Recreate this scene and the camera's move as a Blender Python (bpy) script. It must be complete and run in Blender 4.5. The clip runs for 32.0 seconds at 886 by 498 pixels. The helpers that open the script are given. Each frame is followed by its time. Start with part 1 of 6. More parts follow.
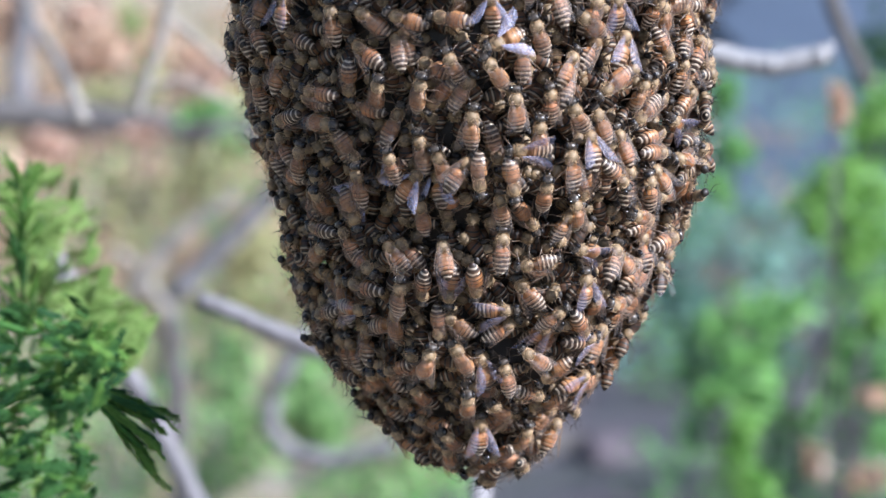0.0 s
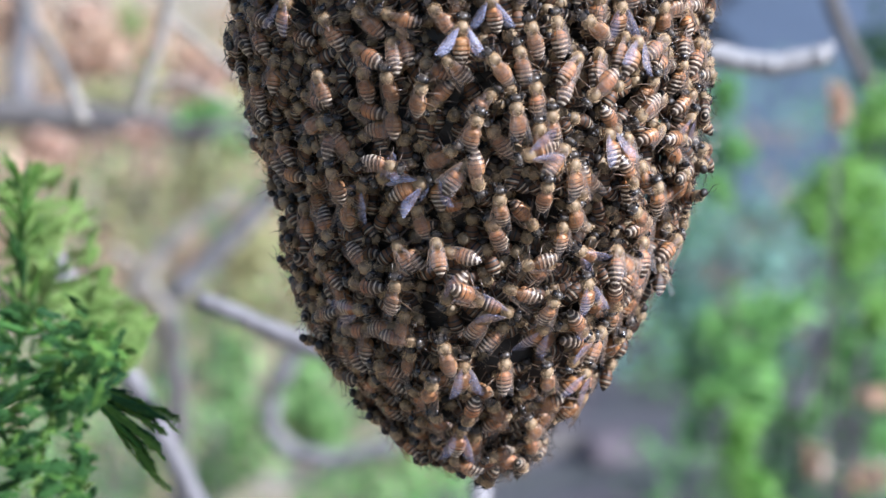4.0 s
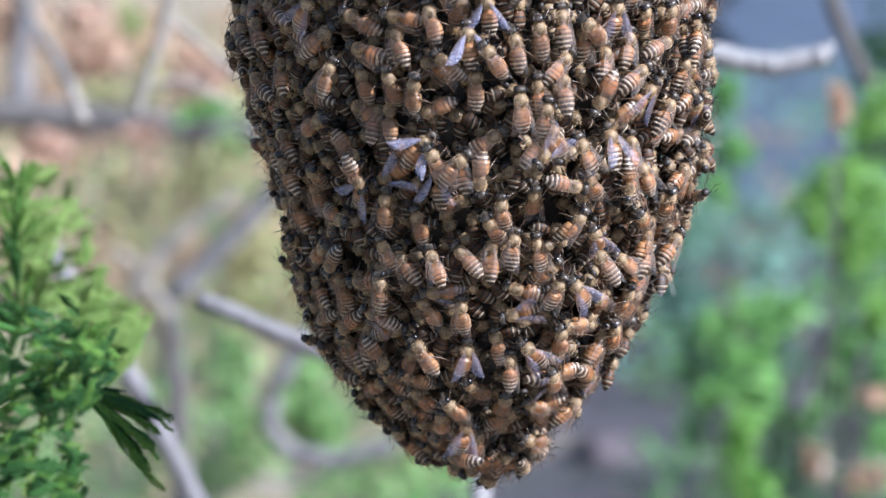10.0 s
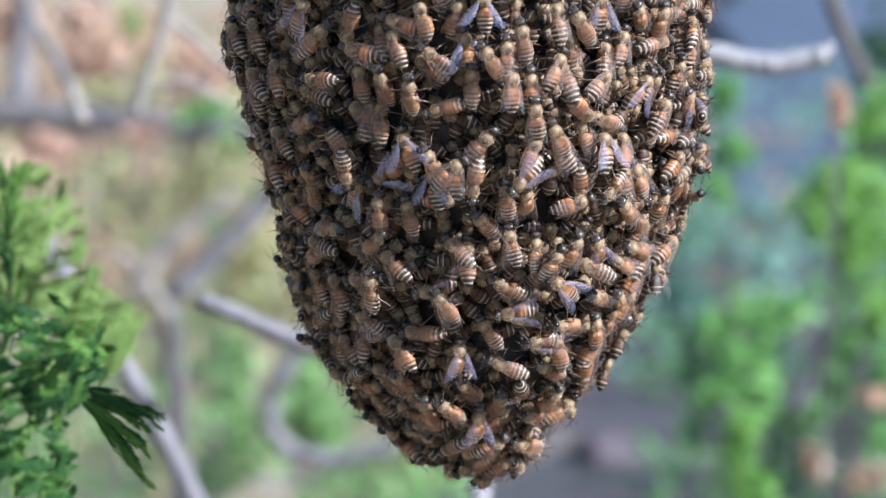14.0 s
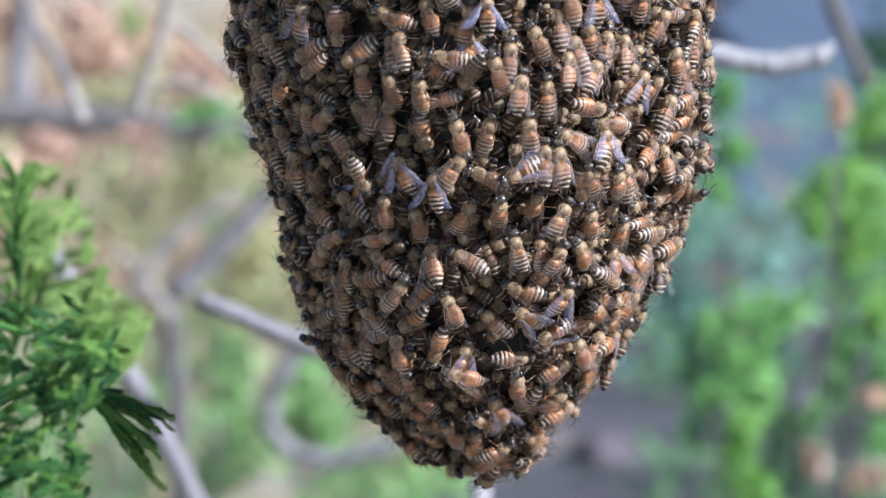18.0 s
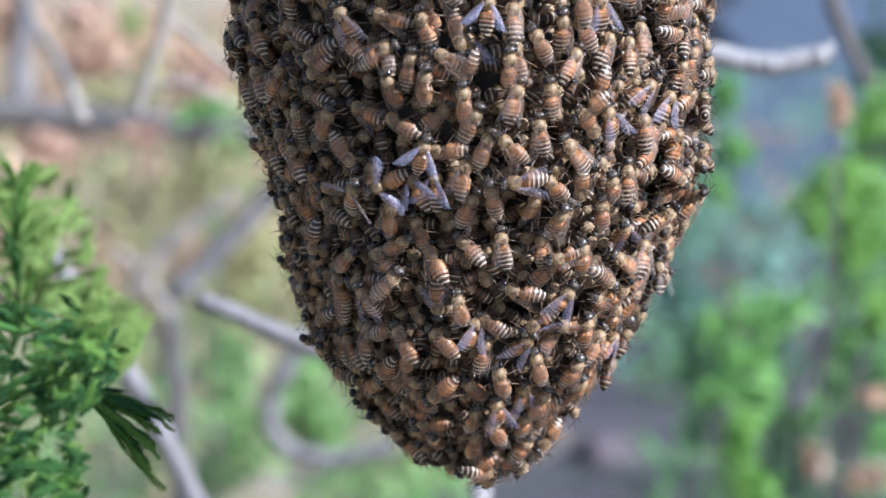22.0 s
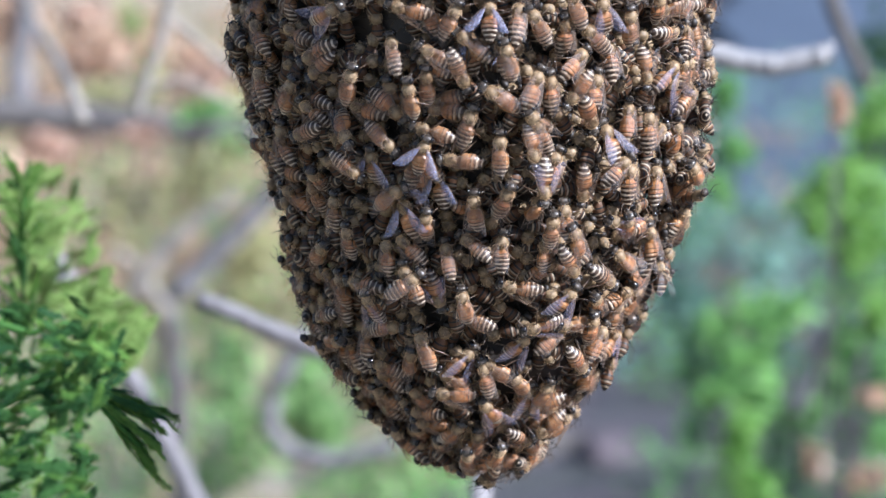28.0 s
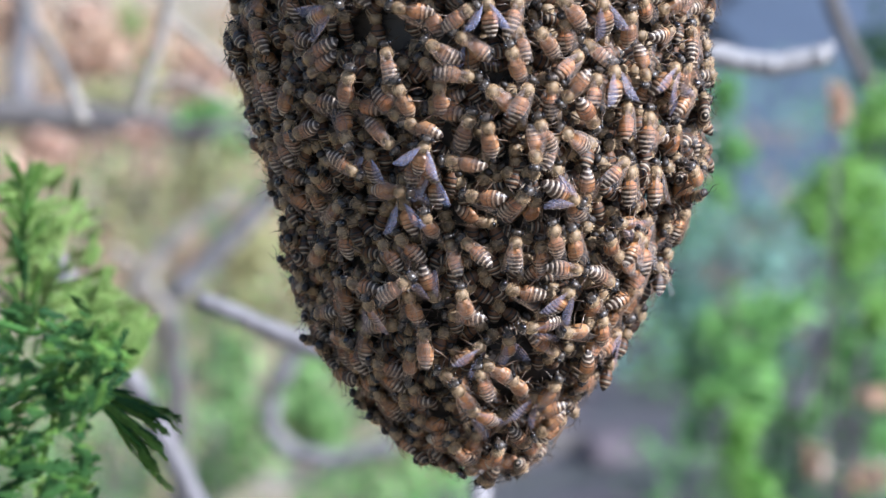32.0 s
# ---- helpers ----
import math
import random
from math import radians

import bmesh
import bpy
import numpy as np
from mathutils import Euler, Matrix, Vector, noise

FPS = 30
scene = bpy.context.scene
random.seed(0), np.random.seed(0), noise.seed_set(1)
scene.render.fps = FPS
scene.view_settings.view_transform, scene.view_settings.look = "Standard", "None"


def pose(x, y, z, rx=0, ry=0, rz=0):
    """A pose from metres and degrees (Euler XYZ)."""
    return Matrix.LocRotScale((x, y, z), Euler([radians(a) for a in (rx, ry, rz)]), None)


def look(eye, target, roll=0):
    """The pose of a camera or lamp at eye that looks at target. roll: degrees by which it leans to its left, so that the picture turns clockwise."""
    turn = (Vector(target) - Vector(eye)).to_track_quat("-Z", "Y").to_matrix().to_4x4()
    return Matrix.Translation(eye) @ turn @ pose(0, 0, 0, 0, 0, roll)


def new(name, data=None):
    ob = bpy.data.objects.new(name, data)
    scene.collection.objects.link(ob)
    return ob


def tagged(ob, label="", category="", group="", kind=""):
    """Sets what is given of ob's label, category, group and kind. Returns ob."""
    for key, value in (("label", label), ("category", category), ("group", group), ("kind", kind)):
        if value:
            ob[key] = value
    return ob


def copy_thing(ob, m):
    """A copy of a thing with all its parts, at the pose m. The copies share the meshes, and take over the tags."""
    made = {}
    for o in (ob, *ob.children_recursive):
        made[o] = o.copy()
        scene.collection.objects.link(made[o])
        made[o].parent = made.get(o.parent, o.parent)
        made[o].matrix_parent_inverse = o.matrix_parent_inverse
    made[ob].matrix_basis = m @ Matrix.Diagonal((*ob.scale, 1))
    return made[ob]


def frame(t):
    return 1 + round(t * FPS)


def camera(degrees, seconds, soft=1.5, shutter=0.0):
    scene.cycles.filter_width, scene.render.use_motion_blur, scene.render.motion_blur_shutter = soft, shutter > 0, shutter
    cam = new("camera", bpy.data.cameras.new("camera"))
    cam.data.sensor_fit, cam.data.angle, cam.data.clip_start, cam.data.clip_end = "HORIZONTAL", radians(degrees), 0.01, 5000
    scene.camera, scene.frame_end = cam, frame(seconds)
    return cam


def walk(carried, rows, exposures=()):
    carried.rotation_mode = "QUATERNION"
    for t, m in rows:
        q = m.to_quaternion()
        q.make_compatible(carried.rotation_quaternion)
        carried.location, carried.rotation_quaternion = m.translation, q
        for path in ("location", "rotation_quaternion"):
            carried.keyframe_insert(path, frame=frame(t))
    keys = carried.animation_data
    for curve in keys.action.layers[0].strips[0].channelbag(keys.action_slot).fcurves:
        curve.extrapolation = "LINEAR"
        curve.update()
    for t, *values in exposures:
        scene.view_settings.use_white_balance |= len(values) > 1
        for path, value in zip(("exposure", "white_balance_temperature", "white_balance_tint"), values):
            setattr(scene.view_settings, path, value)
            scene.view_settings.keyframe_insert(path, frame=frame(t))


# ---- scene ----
cam = camera(19.8, 32.0, soft=1.25, shutter=0.9)
cam.data.dof.use_dof = True
cam.data.dof.focus_distance = 0.702
cam.data.dof.aperture_fstop = 11.5
EYE, AIM = (-0.0102, -0.7386, 1.5802), (-0.0102, 0.0, 1.45)
walk(cam, [(0, look(EYE, AIM)), (32, look(EYE, AIM))], exposures=[(0, 1.06, 5620, 12.5), (32, 1.06, 5620, 12.5)])

# ---- daylight ----
world = bpy.data.worlds.new("daylight")
scene.world = world
world.use_nodes = True
sky = world.node_tree.nodes.new("ShaderNodeTexSky")
sky.sky_type, sky.sun_disc = "NISHITA", False
SUN_WAY = Vector((0.83, -0.40, 0.66)).normalized()
sky.sun_elevation = math.asin(SUN_WAY.z)
sky.sun_rotation = math.atan2(SUN_WAY.x, SUN_WAY.y)
world.node_tree.links.new(sky.outputs[0], world.node_tree.nodes["Background"].inputs[0])
world.node_tree.nodes["Background"].inputs[1].default_value = 0.082
sun = new("sun", bpy.data.lights.new("sun", "SUN"))
sun.data.energy, sun.data.angle, sun.data.color = 5.0, radians(1.0), (1.0, 0.985, 0.97)
sun.matrix_basis = look(SUN_WAY * 20, (0, 0, 0))


# ---- materials ----
def material(name, colour=(0.5, 0.5, 0.5), rough=0.6):
    m = bpy.data.materials.new(name)
    m.use_nodes = True
    b = m.node_tree.nodes["Principled BSDF"]
    b.inputs["Base Color"].default_value = (*colour, 1)
    b.inputs["Roughness"].default_value = rough
    return m, m.node_tree, b


def node(tree, kind, **values):
    n = tree.nodes.new("ShaderNode" + kind)
    for k, v in values.items():
        if k == "blend":
            n.blend_type = v
        elif k == "op":
            n.operation = v
        elif k == "data":
            n.data_type = v
    return n


def ramp(tree, source, stops):
    n = tree.nodes.new("ShaderNodeValToRGB")
    e = n.color_ramp.elements
    while len(e) < len(stops):
        e.new(0.5)
    for el, (p, c) in zip(e, stops):
        el.position, el.color = p, (*c, 1)
    tree.links.new(source, n.inputs[0])
    return n.outputs[0]


def mixed(tree, factor, a, b, blend="MIX"):
    n = node(tree, "Mix", data="RGBA", blend=blend)
    for socket, v in ((n.inputs[0], factor), (n.inputs[6], a), (n.inputs[7], b)):
        if isinstance(v, (int, float)):
            socket.default_value = v
        elif isinstance(v, tuple):
            socket.default_value = (*v, 1)
        else:
            tree.links.new(v, socket)
    return n.outputs[2]


def calc(tree, op, a, b=0.0, c=0.0):
    n = node(tree, "Math", op=op)
    for socket, v in zip(n.inputs, (a, b, c)):
        if isinstance(v, (int, float)):
            socket.default_value = v
        else:
            tree.links.new(v, socket)
    return n.outputs[0]


def grain(tree, scale, detail=4.0, coords="Object", rough=0.55):
    n = node(tree, "TexNoise")
    n.inputs["Scale"].default_value, n.inputs["Detail"].default_value = scale, detail
    n.inputs["Roughness"].default_value = rough
    tc = node(tree, "TexCoord")
    tree.links.new(tc.outputs[coords], n.inputs["Vector"])
    return n.outputs["Fac"]


def relief(tree, b, height, strength, distance):
    n = node(tree, "Bump")
    n.inputs["Strength"].default_value, n.inputs["Distance"].default_value = strength, distance
    tree.links.new(height, n.inputs["Height"])
    tree.links.new(n.outputs[0], b.inputs["Normal"])


def chance(tree):
    return node(tree, "ObjectInfo").outputs["Random"]


def bark(name, dark, pale):
    m, t, b = material(name, pale, 0.85)
    g = grain(t, 60, 6)
    t.links.new(ramp(t, g, [(0.3, dark), (0.62, pale)]), b.inputs["Base Color"])
    relief(t, b, grain(t, 240, 5), 0.6, 0.002)
    return m


def leafy(name, deep, bright, rough=0.5, through_share=0.4):
    m, t, b = material(name, deep, rough)
    b.inputs["Specular IOR Level"].default_value = 0.2
    n = node(t, "NewGeometry")
    g = mixed(t, 0.45, n.outputs["Random Per Island"], chance(t))
    g = mixed(t, 0.35, g, grain(t, 30, 3))
    t.links.new(ramp(t, g, [(0.25, deep), (0.75, bright)]), b.inputs["Base Color"])
    back = node(t, "BsdfTranslucent")
    t.links.new(t.nodes["Color Ramp"].outputs[0], back.inputs[0])
    mix = node(t, "MixShader")
    mix.inputs[0].default_value = through_share
    t.links.new(b.outputs[0], mix.inputs[1])
    t.links.new(back.outputs[0], mix.inputs[2])
    t.links.new(mix.outputs[0], t.nodes["Material Output"].inputs[0])
    return m


# ---- bee materials ----
def clamped(tree, value):
    n = node(tree, "Clamp")
    tree.links.new(value, n.inputs[0])
    return n.outputs[0]


def abdomen_material():
    """Six plates: orange with thin dark rims near the waist, black with grey-cream hair bands towards the tip."""
    m, t, b = material("banded_abdomen", rough=0.36)
    xyz = node(t, "SeparateXYZ")
    tc = node(t, "TexCoord")
    t.links.new(tc.outputs["Object"], xyz.inputs[0])
    wob = calc(t, "MULTIPLY", calc(t, "SUBTRACT", grain(t, 800, 3), 0.5), 0.0007)
    y = calc(t, "ADD", calc(t, "MULTIPLY", xyz.outputs[1], -1), wob)
    along = calc(t, "DIVIDE", y, 0.0075)
    ring = calc(t, "FRACT", calc(t, "DIVIDE", y, 0.00125))
    r = chance(t)
    back = calc(t, "ADD", along, calc(t, "MULTIPLY", calc(t, "SUBTRACT", r, 0.48), 0.50))
    plate = ramp(t, back, [(0.02, (0.39, 0.178, 0.070)), (0.22, (0.54, 0.230, 0.084)), (0.46, (0.43, 0.172, 0.066)), (0.62, (0.125, 0.066, 0.034)), (0.80, (0.022, 0.016, 0.013))])
    # some bees are golden brown rather than orange, some dusky
    other = calc(t, "FRACT", calc(t, "MULTIPLY", r, 7.31))
    golden = ramp(t, back, [(0.05, (0.38, 0.20, 0.070)), (0.40, (0.42, 0.21, 0.070)), (0.70, (0.028, 0.020, 0.015))])
    plate = mixed(t, calc(t, "MULTIPLY", other, 0.5), plate, golden)
    dusk = calc(t, "FRACT", calc(t, "MULTIPLY", r, 23.7))
    plate = mixed(t, calc(t, "MULTIPLY", calc(t, "MULTIPLY", dusk, dusk), 0.5), plate, (0.13, 0.075, 0.040))
    # the dark rear rim of each plate grows towards the tip
    rim_from = ramp(t, back, [(0.15, (0.90, 0.90, 0.90)), (0.40, (0.74, 0.74, 0.74)), (0.62, (0.50, 0.50, 0.50))])
    rim = clamped(t, calc(t, "MULTIPLY", calc(t, "SUBTRACT", ring, rim_from), 9.0))
    c = mixed(t, calc(t, "MULTIPLY", rim, 0.93), plate, (0.018, 0.012, 0.010))
    band = ramp(t, ring, [(0.0, (0.1, 0.1, 0.1)), (0.07, (1, 1, 1)), (0.30, (0.9, 0.9, 0.9)), (0.46, (0, 0, 0))])
    share = ramp(t, back, [(0.20, (0.05, 0.05, 0.05)), (0.42, (0.34, 0.34, 0.34)), (0.58, (0.92, 0.92, 0.92))])
    patchy = ramp(t, grain(t, 1500, 3), [(0.30, (0.45, 0.45, 0.45)), (0.55, (1, 1, 1))])
    pale = ramp(t, back, [(0.25, (0.64, 0.45, 0.25)), (0.65, (0.74, 0.63, 0.49))])
    c = mixed(t, calc(t, "MULTIPLY", calc(t, "MULTIPLY", band, share), patchy), c, pale)
    c = mixed(t, ramp(t, grain(t, 650, 5), [(0.40, (0, 0, 0)), (0.72, (0.55, 0.55, 0.55))]), c, (0.11, 0.06, 0.035))
    t.links.new(c, b.inputs["Base Color"])
    t.links.new(ramp(t, grain(t, 900, 3), [(0.3, (0.26, 0.26, 0.26)), (0.7, (0.50, 0.50, 0.50))]), b.inputs["Roughness"])
    relief(t, b, grain(t, 2600, 3), 0.4, 0.0003)
    return m


def fuzz_material(name, dark, pale, rough=0.75):
    m, t, b = material(name, pale, rough)
    c = ramp(t, grain(t, 700, 3), [(0.32, dark), (0.62, pale)])
    c = mixed(t, calc(t, "MULTIPLY", chance(t), 0.5), c, tuple(v * 0.5 for v in pale))
    t.links.new(c, b.inputs["Base Color"])
    relief(t, b, grain(t, 3500, 3), 0.35, 0.0002)
    return m


def hair_material(name, dark, pale):
    m, t, b = material(name, pale, 0.6)
    g = mixed(t, 0.5, node(t, "NewGeometry").outputs["Random Per Island"], chance(t))
    t.links.new(ramp(t, g, [(0.2, dark), (0.8, pale)]), b.inputs["Base Color"])
    back = node(t, "BsdfTranslucent")
    back.inputs[0].default_value = (*pale, 1)
    mix = node(t, "MixShader")
    mix.inputs[0].default_value = 0.3
    t.links.new(b.outputs[0], mix.inputs[1])
    t.links.new(back.outputs[0], mix.inputs[2])
    t.links.new(mix.outputs[0], t.nodes["Material Output"].inputs[0])
    return m


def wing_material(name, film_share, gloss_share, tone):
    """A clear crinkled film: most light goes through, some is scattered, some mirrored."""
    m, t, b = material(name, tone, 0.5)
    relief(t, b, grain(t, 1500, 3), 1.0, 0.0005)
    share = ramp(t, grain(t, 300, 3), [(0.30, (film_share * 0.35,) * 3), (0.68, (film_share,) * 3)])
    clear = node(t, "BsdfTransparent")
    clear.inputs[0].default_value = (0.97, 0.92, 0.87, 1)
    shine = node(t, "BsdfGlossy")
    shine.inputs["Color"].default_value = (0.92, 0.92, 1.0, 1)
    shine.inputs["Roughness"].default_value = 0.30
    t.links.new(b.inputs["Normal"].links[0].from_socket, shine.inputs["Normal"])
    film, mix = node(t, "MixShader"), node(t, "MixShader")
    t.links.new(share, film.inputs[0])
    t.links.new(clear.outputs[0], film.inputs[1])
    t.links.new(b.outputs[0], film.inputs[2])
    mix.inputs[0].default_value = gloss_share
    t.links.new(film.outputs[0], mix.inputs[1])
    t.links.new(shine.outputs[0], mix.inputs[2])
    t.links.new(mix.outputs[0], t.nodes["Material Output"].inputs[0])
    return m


M_ABDOMEN = abdomen_material()
M_THORAX = fuzz_material("furry_thorax", (0.07, 0.048, 0.028), (0.36, 0.25, 0.135), 0.55)
M_HAIR = hair_material("golden_hair", (0.52, 0.335, 0.175), (0.90, 0.675, 0.43))
M_BAND_HAIR = hair_material("cream_hair", (0.46, 0.38, 0.29), (0.76, 0.66, 0.52))
M_HEAD = fuzz_material("dark_head", (0.016, 0.013, 0.012), (0.10, 0.078, 0.060), 0.30)
M_GREY_HAIR = hair_material("grey_hair", (0.30, 0.25, 0.195), (0.62, 0.53, 0.43))
M_EYE = material("dark_eye", (0.012, 0.010, 0.010), 0.14)[0]
M_LEG = fuzz_material("dark_leg", (0.020, 0.013, 0.009), (0.13, 0.078, 0.044), 0.32)
M_VEIN = material("brown_vein", (0.20, 0.13, 0.08), 0.4)[0]
M_WING = wing_material("clear_wing", 0.06, 0.014, (0.58, 0.52, 0.50))
# opened wings get a paler, bluer film: sky sheen put into the colour
M_WING_SKY_LILAC = wing_material("sky_lilac_wing", 0.15, 0.025, (0.50, 0.49, 0.72))
M_WING_SKY_PALE = wing_material("sky_pale_wing", 0.32, 0.04, (0.54, 0.55, 0.82))
# plates and bands of the under layer, darkened to put its shade in
M_AMBER_SHADED = hair_material("shaded_amber_plate", (0.032, 0.019, 0.013), (0.18, 0.082, 0.036))
M_BLACK = material("black_plate_and_core", (0.02, 0.014, 0.010), 0.55)[0]
M_CREAM_SHADED = material("shaded_pale_band", (0.32, 0.25, 0.175), 0.7)[0]
M_BARK_PALE = bark("pale_bark", (0.24, 0.222, 0.224), (0.34, 0.32, 0.32))
M_BARK_BLEACHED = bark("bleached_bark", (0.215, 0.205, 0.205), (0.31, 0.297, 0.295))
M_BARK_GREY = bark("grey_bark", (0.115, 0.107, 0.108), (0.21, 0.195, 0.198))
M_BARK_DARK = bark("dark_bark", (0.04, 0.036, 0.04), (0.11, 0.10, 0.105))
M_BARK_TAN = bark("tan_bark", (0.21, 0.185, 0.155), (0.31, 0.275, 0.235))
M_BARK_DULL = bark("dull_bark", (0.065, 0.058, 0.055), (0.13, 0.117, 0.11))
# three tones of one leaf: shade and sunlight put into the colour
M_SCALE_SHADE_TONE = leafy("shade_tone_scale_leaf", (0.022, 0.082, 0.030), (0.100, 0.24, 0.055), 0.6, 0.45)
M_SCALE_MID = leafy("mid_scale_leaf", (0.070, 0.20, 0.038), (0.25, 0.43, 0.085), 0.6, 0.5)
M_SCALE_SUN_TONE = leafy("sun_tone_scale_leaf", (0.21, 0.36, 0.09), (0.50, 0.65, 0.22), 0.6, 0.5)
M_LEAF = leafy("shrub_leaf", (0.12, 0.29, 0.08), (0.33, 0.58, 0.19), 0.5)
# dark leaf for the gaps between bright clumps, their shade in its colour
M_LEAF_GAP_SHADE = leafy("gap_shade_leaf", (0.04, 0.09, 0.05), (0.09, 0.17, 0.08), 0.5)
M_LEAF_PALE = leafy("pale_shrub_leaf", (0.12, 0.24, 0.08), (0.29, 0.45, 0.17), 0.5)
M_LEAF_LIME = leafy("lime_leaf", (0.18, 0.36, 0.08), (0.40, 0.63, 0.19), 0.5, 0.5)
M_LEAF_DRY = leafy("yellowing_leaf", (0.28, 0.27, 0.12), (0.52, 0.50, 0.26), 0.6)
M_LEAF_DEAD = leafy("dead_leaf", (0.45, 0.285, 0.185), (0.76, 0.555, 0.40), 0.7)
M_LEAF_RUST = leafy("rusty_leaf", (0.46, 0.29, 0.205), (0.72, 0.525, 0.41), 0.7)
M_LEAF_COOL = leafy("cool_shrub_leaf", (0.16, 0.29, 0.23), (0.30, 0.46, 0.36), 0.5)


# ---- mesh tools ----
def part(name, bm, mats, parent=None, label="", smooth=True):
    me = bpy.data.meshes.new(name)
    for f in bm.faces:
        f.smooth = smooth
    bm.to_mesh(me)
    bm.free()
    for m in (mats if isinstance(mats, (list, tuple)) else [mats]):
        me.materials.append(m)
    ob = new(name, me)
    if parent:
        ob.parent = parent
    if label:
        tagged(ob, label)
    return ob


def lathe(bm, rings, sides=16, slot=0):
    """Skin of elliptic rings along y: (y, half width, half height, z centre)."""
    loops = []
    for y, rx, rz, zc in rings:
        loops.append([bm.verts.new((rx * math.cos(a), y, zc + rz * math.sin(a))) for a in (2 * math.pi * k / sides for k in range(sides))])
    for a, b in zip(loops, loops[1:]):
        for k in range(sides):
            bm.faces.new((a[k], b[k], b[(k + 1) % sides], a[(k + 1) % sides])).material_index = slot
    bm.faces.new(loops[0][::1]).material_index = slot
    bm.faces.new(loops[-1][::-1]).material_index = slot


def ovoid(bm, centre, radii, sides=14, rows=9, slot=0, pinch=0.0):
    rings = []
    for i in range(rows):
        a = math.pi * (i + 0.35) / (rows - 0.3)
        s, c = math.sin(a), math.cos(a)
        rings.append((centre[1] + radii[1] * c, radii[0] * s * (1 - pinch * c), radii[2] * s, centre[2]))
    lathe(bm, rings, sides, slot)
    bm.verts.ensure_lookup_table()
    for v in bm.verts[-sides * rows:]:
        v.co.x += centre[0]


def tube(bm, points, radii, sides=6, slot=0, flat=1.0, across=None):
    """A bent tapered rod through points; flat squeezes it along the normal of its plane."""
    points = [Vector(p) for p in points]
    loops = []
    for i, p in enumerate(points):
        d = (points[min(i + 1, len(points) - 1)] - points[max(i - 1, 0)]).normalized()
        ref = Vector(across) if across else (Vector((0, 0, 1)) if abs(d.z) < 0.9 else Vector((1, 0, 0)))
        u = d.cross(ref).normalized()
        w = u.cross(d).normalized()
        r = radii[i] if isinstance(radii, (list, tuple)) else radii
        loops.append([bm.verts.new(p + u * r * math.cos(a) + w * r * flat * math.sin(a)) for a in (2 * math.pi * k / sides for k in range(sides))])
    for a, b in zip(loops, loops[1:]):
        for k in range(sides):
            bm.faces.new((a[k], a[(k + 1) % sides], b[(k + 1) % sides], b[k])).material_index = slot
    bm.faces.new(loops[0][::-1]).material_index = slot
    bm.faces.new(loops[-1]).material_index = slot


def bristle(bm, rng, centre, radii, count, length, width, lean, slot, keep=lambda d: True):
    """Short hairs standing on an ovoid, leaning along y."""
    made = 0
    while made < count:
        d = Vector((rng.gauss(0, 1), rng.gauss(0, 1), rng.gauss(0, 1))).normalized()
        if not keep(d):
            continue
        made += 1
        p = Vector(centre) + Vector((d.x * radii[0], d.y * radii[1], d.z * radii[2]))
        tip = p + (d + Vector((rng.uniform(-0.3, 0.3), lean + rng.uniform(-0.3, 0.3), rng.uniform(-0.3, 0.3)))).normalized() * length * rng.uniform(0.6, 1.2)
        side = d.cross(Vector((rng.uniform(-1, 1), rng.uniform(-1, 1), rng.uniform(-1, 1)))).normalized() * width
        bm.faces.new([bm.verts.new(q) for q in (p - side, p + side, tip)]).material_index = slot


MM = 0.001


def mm(*v):
    return tuple(c * MM for c in v)


# ---- one honey bee ----
def abdomen_rings(droop):
    """A blunt barrel of six overlapping plates, each a little wider at its rear rim."""
    rings = []
    for i in range(37):
        s = i / 36
        y = -7.5 * s
        r = 2.24 * min(1.0, 0.42 + 3.6 * s, (max(0.0, 1.012 - s) / 0.46) ** 0.55)
        plate = (y / -1.25) % 1.0
        r *= 0.965 + 0.06 * plate if i < 34 else 1.0
        rings.append((y * MM, max(r, 0.12) * MM, max(r, 0.12) * 0.86 * MM, -droop * s * s * MM))
    return rings


def wing_mesh(length, width):
    """A thin bowed blade lying along -y, its root at the origin, with its veins."""
    bm = bmesh.new()
    rows = []
    for i in range(12):
        s = i / 11
        lead = 0.18 * width * math.sin(math.pi * s ** 0.7)
        w = width * (math.sin(math.pi * min(1, (0.06 + 0.86 * s)) ** 1.25)) ** 0.8 if s < 1 else 0.18 * width
        row = []
        for k in range(5):
            q = k / 4
            row.append(bm.verts.new(mm(lead - w * q + 0.25 * width * s, -length * s, 0.26 * math.sin(math.pi * q) + 0.09 * (k % 2) + 0.06 * math.sin(9 * s + 2 * k))))
        rows.append(row)
    for a, b in zip(rows, rows[1:]):
        for k in range(4):
            bm.faces.new((a[k], b[k], b[k + 1], a[k + 1]))
    at = [[v.co.copy() for v in r] for r in rows]
    tube(bm, [r[0] for r in at], [0.075 * MM] * 7 + [0.04 * MM] * 5, 4, 1)
    for k, stop in ((1, 10), (2, 9), (3, 7)):
        tube(bm, [r[k] for r in at[:stop]], 0.028 * MM, 3, 1)
    for i, k in ((4, 1), (6, 0), (7, 2), (8, 1), (9, 0)):
        tube(bm, [at[i][k], at[i + 1][k + 1]], 0.024 * MM, 3, 1)
    return bm


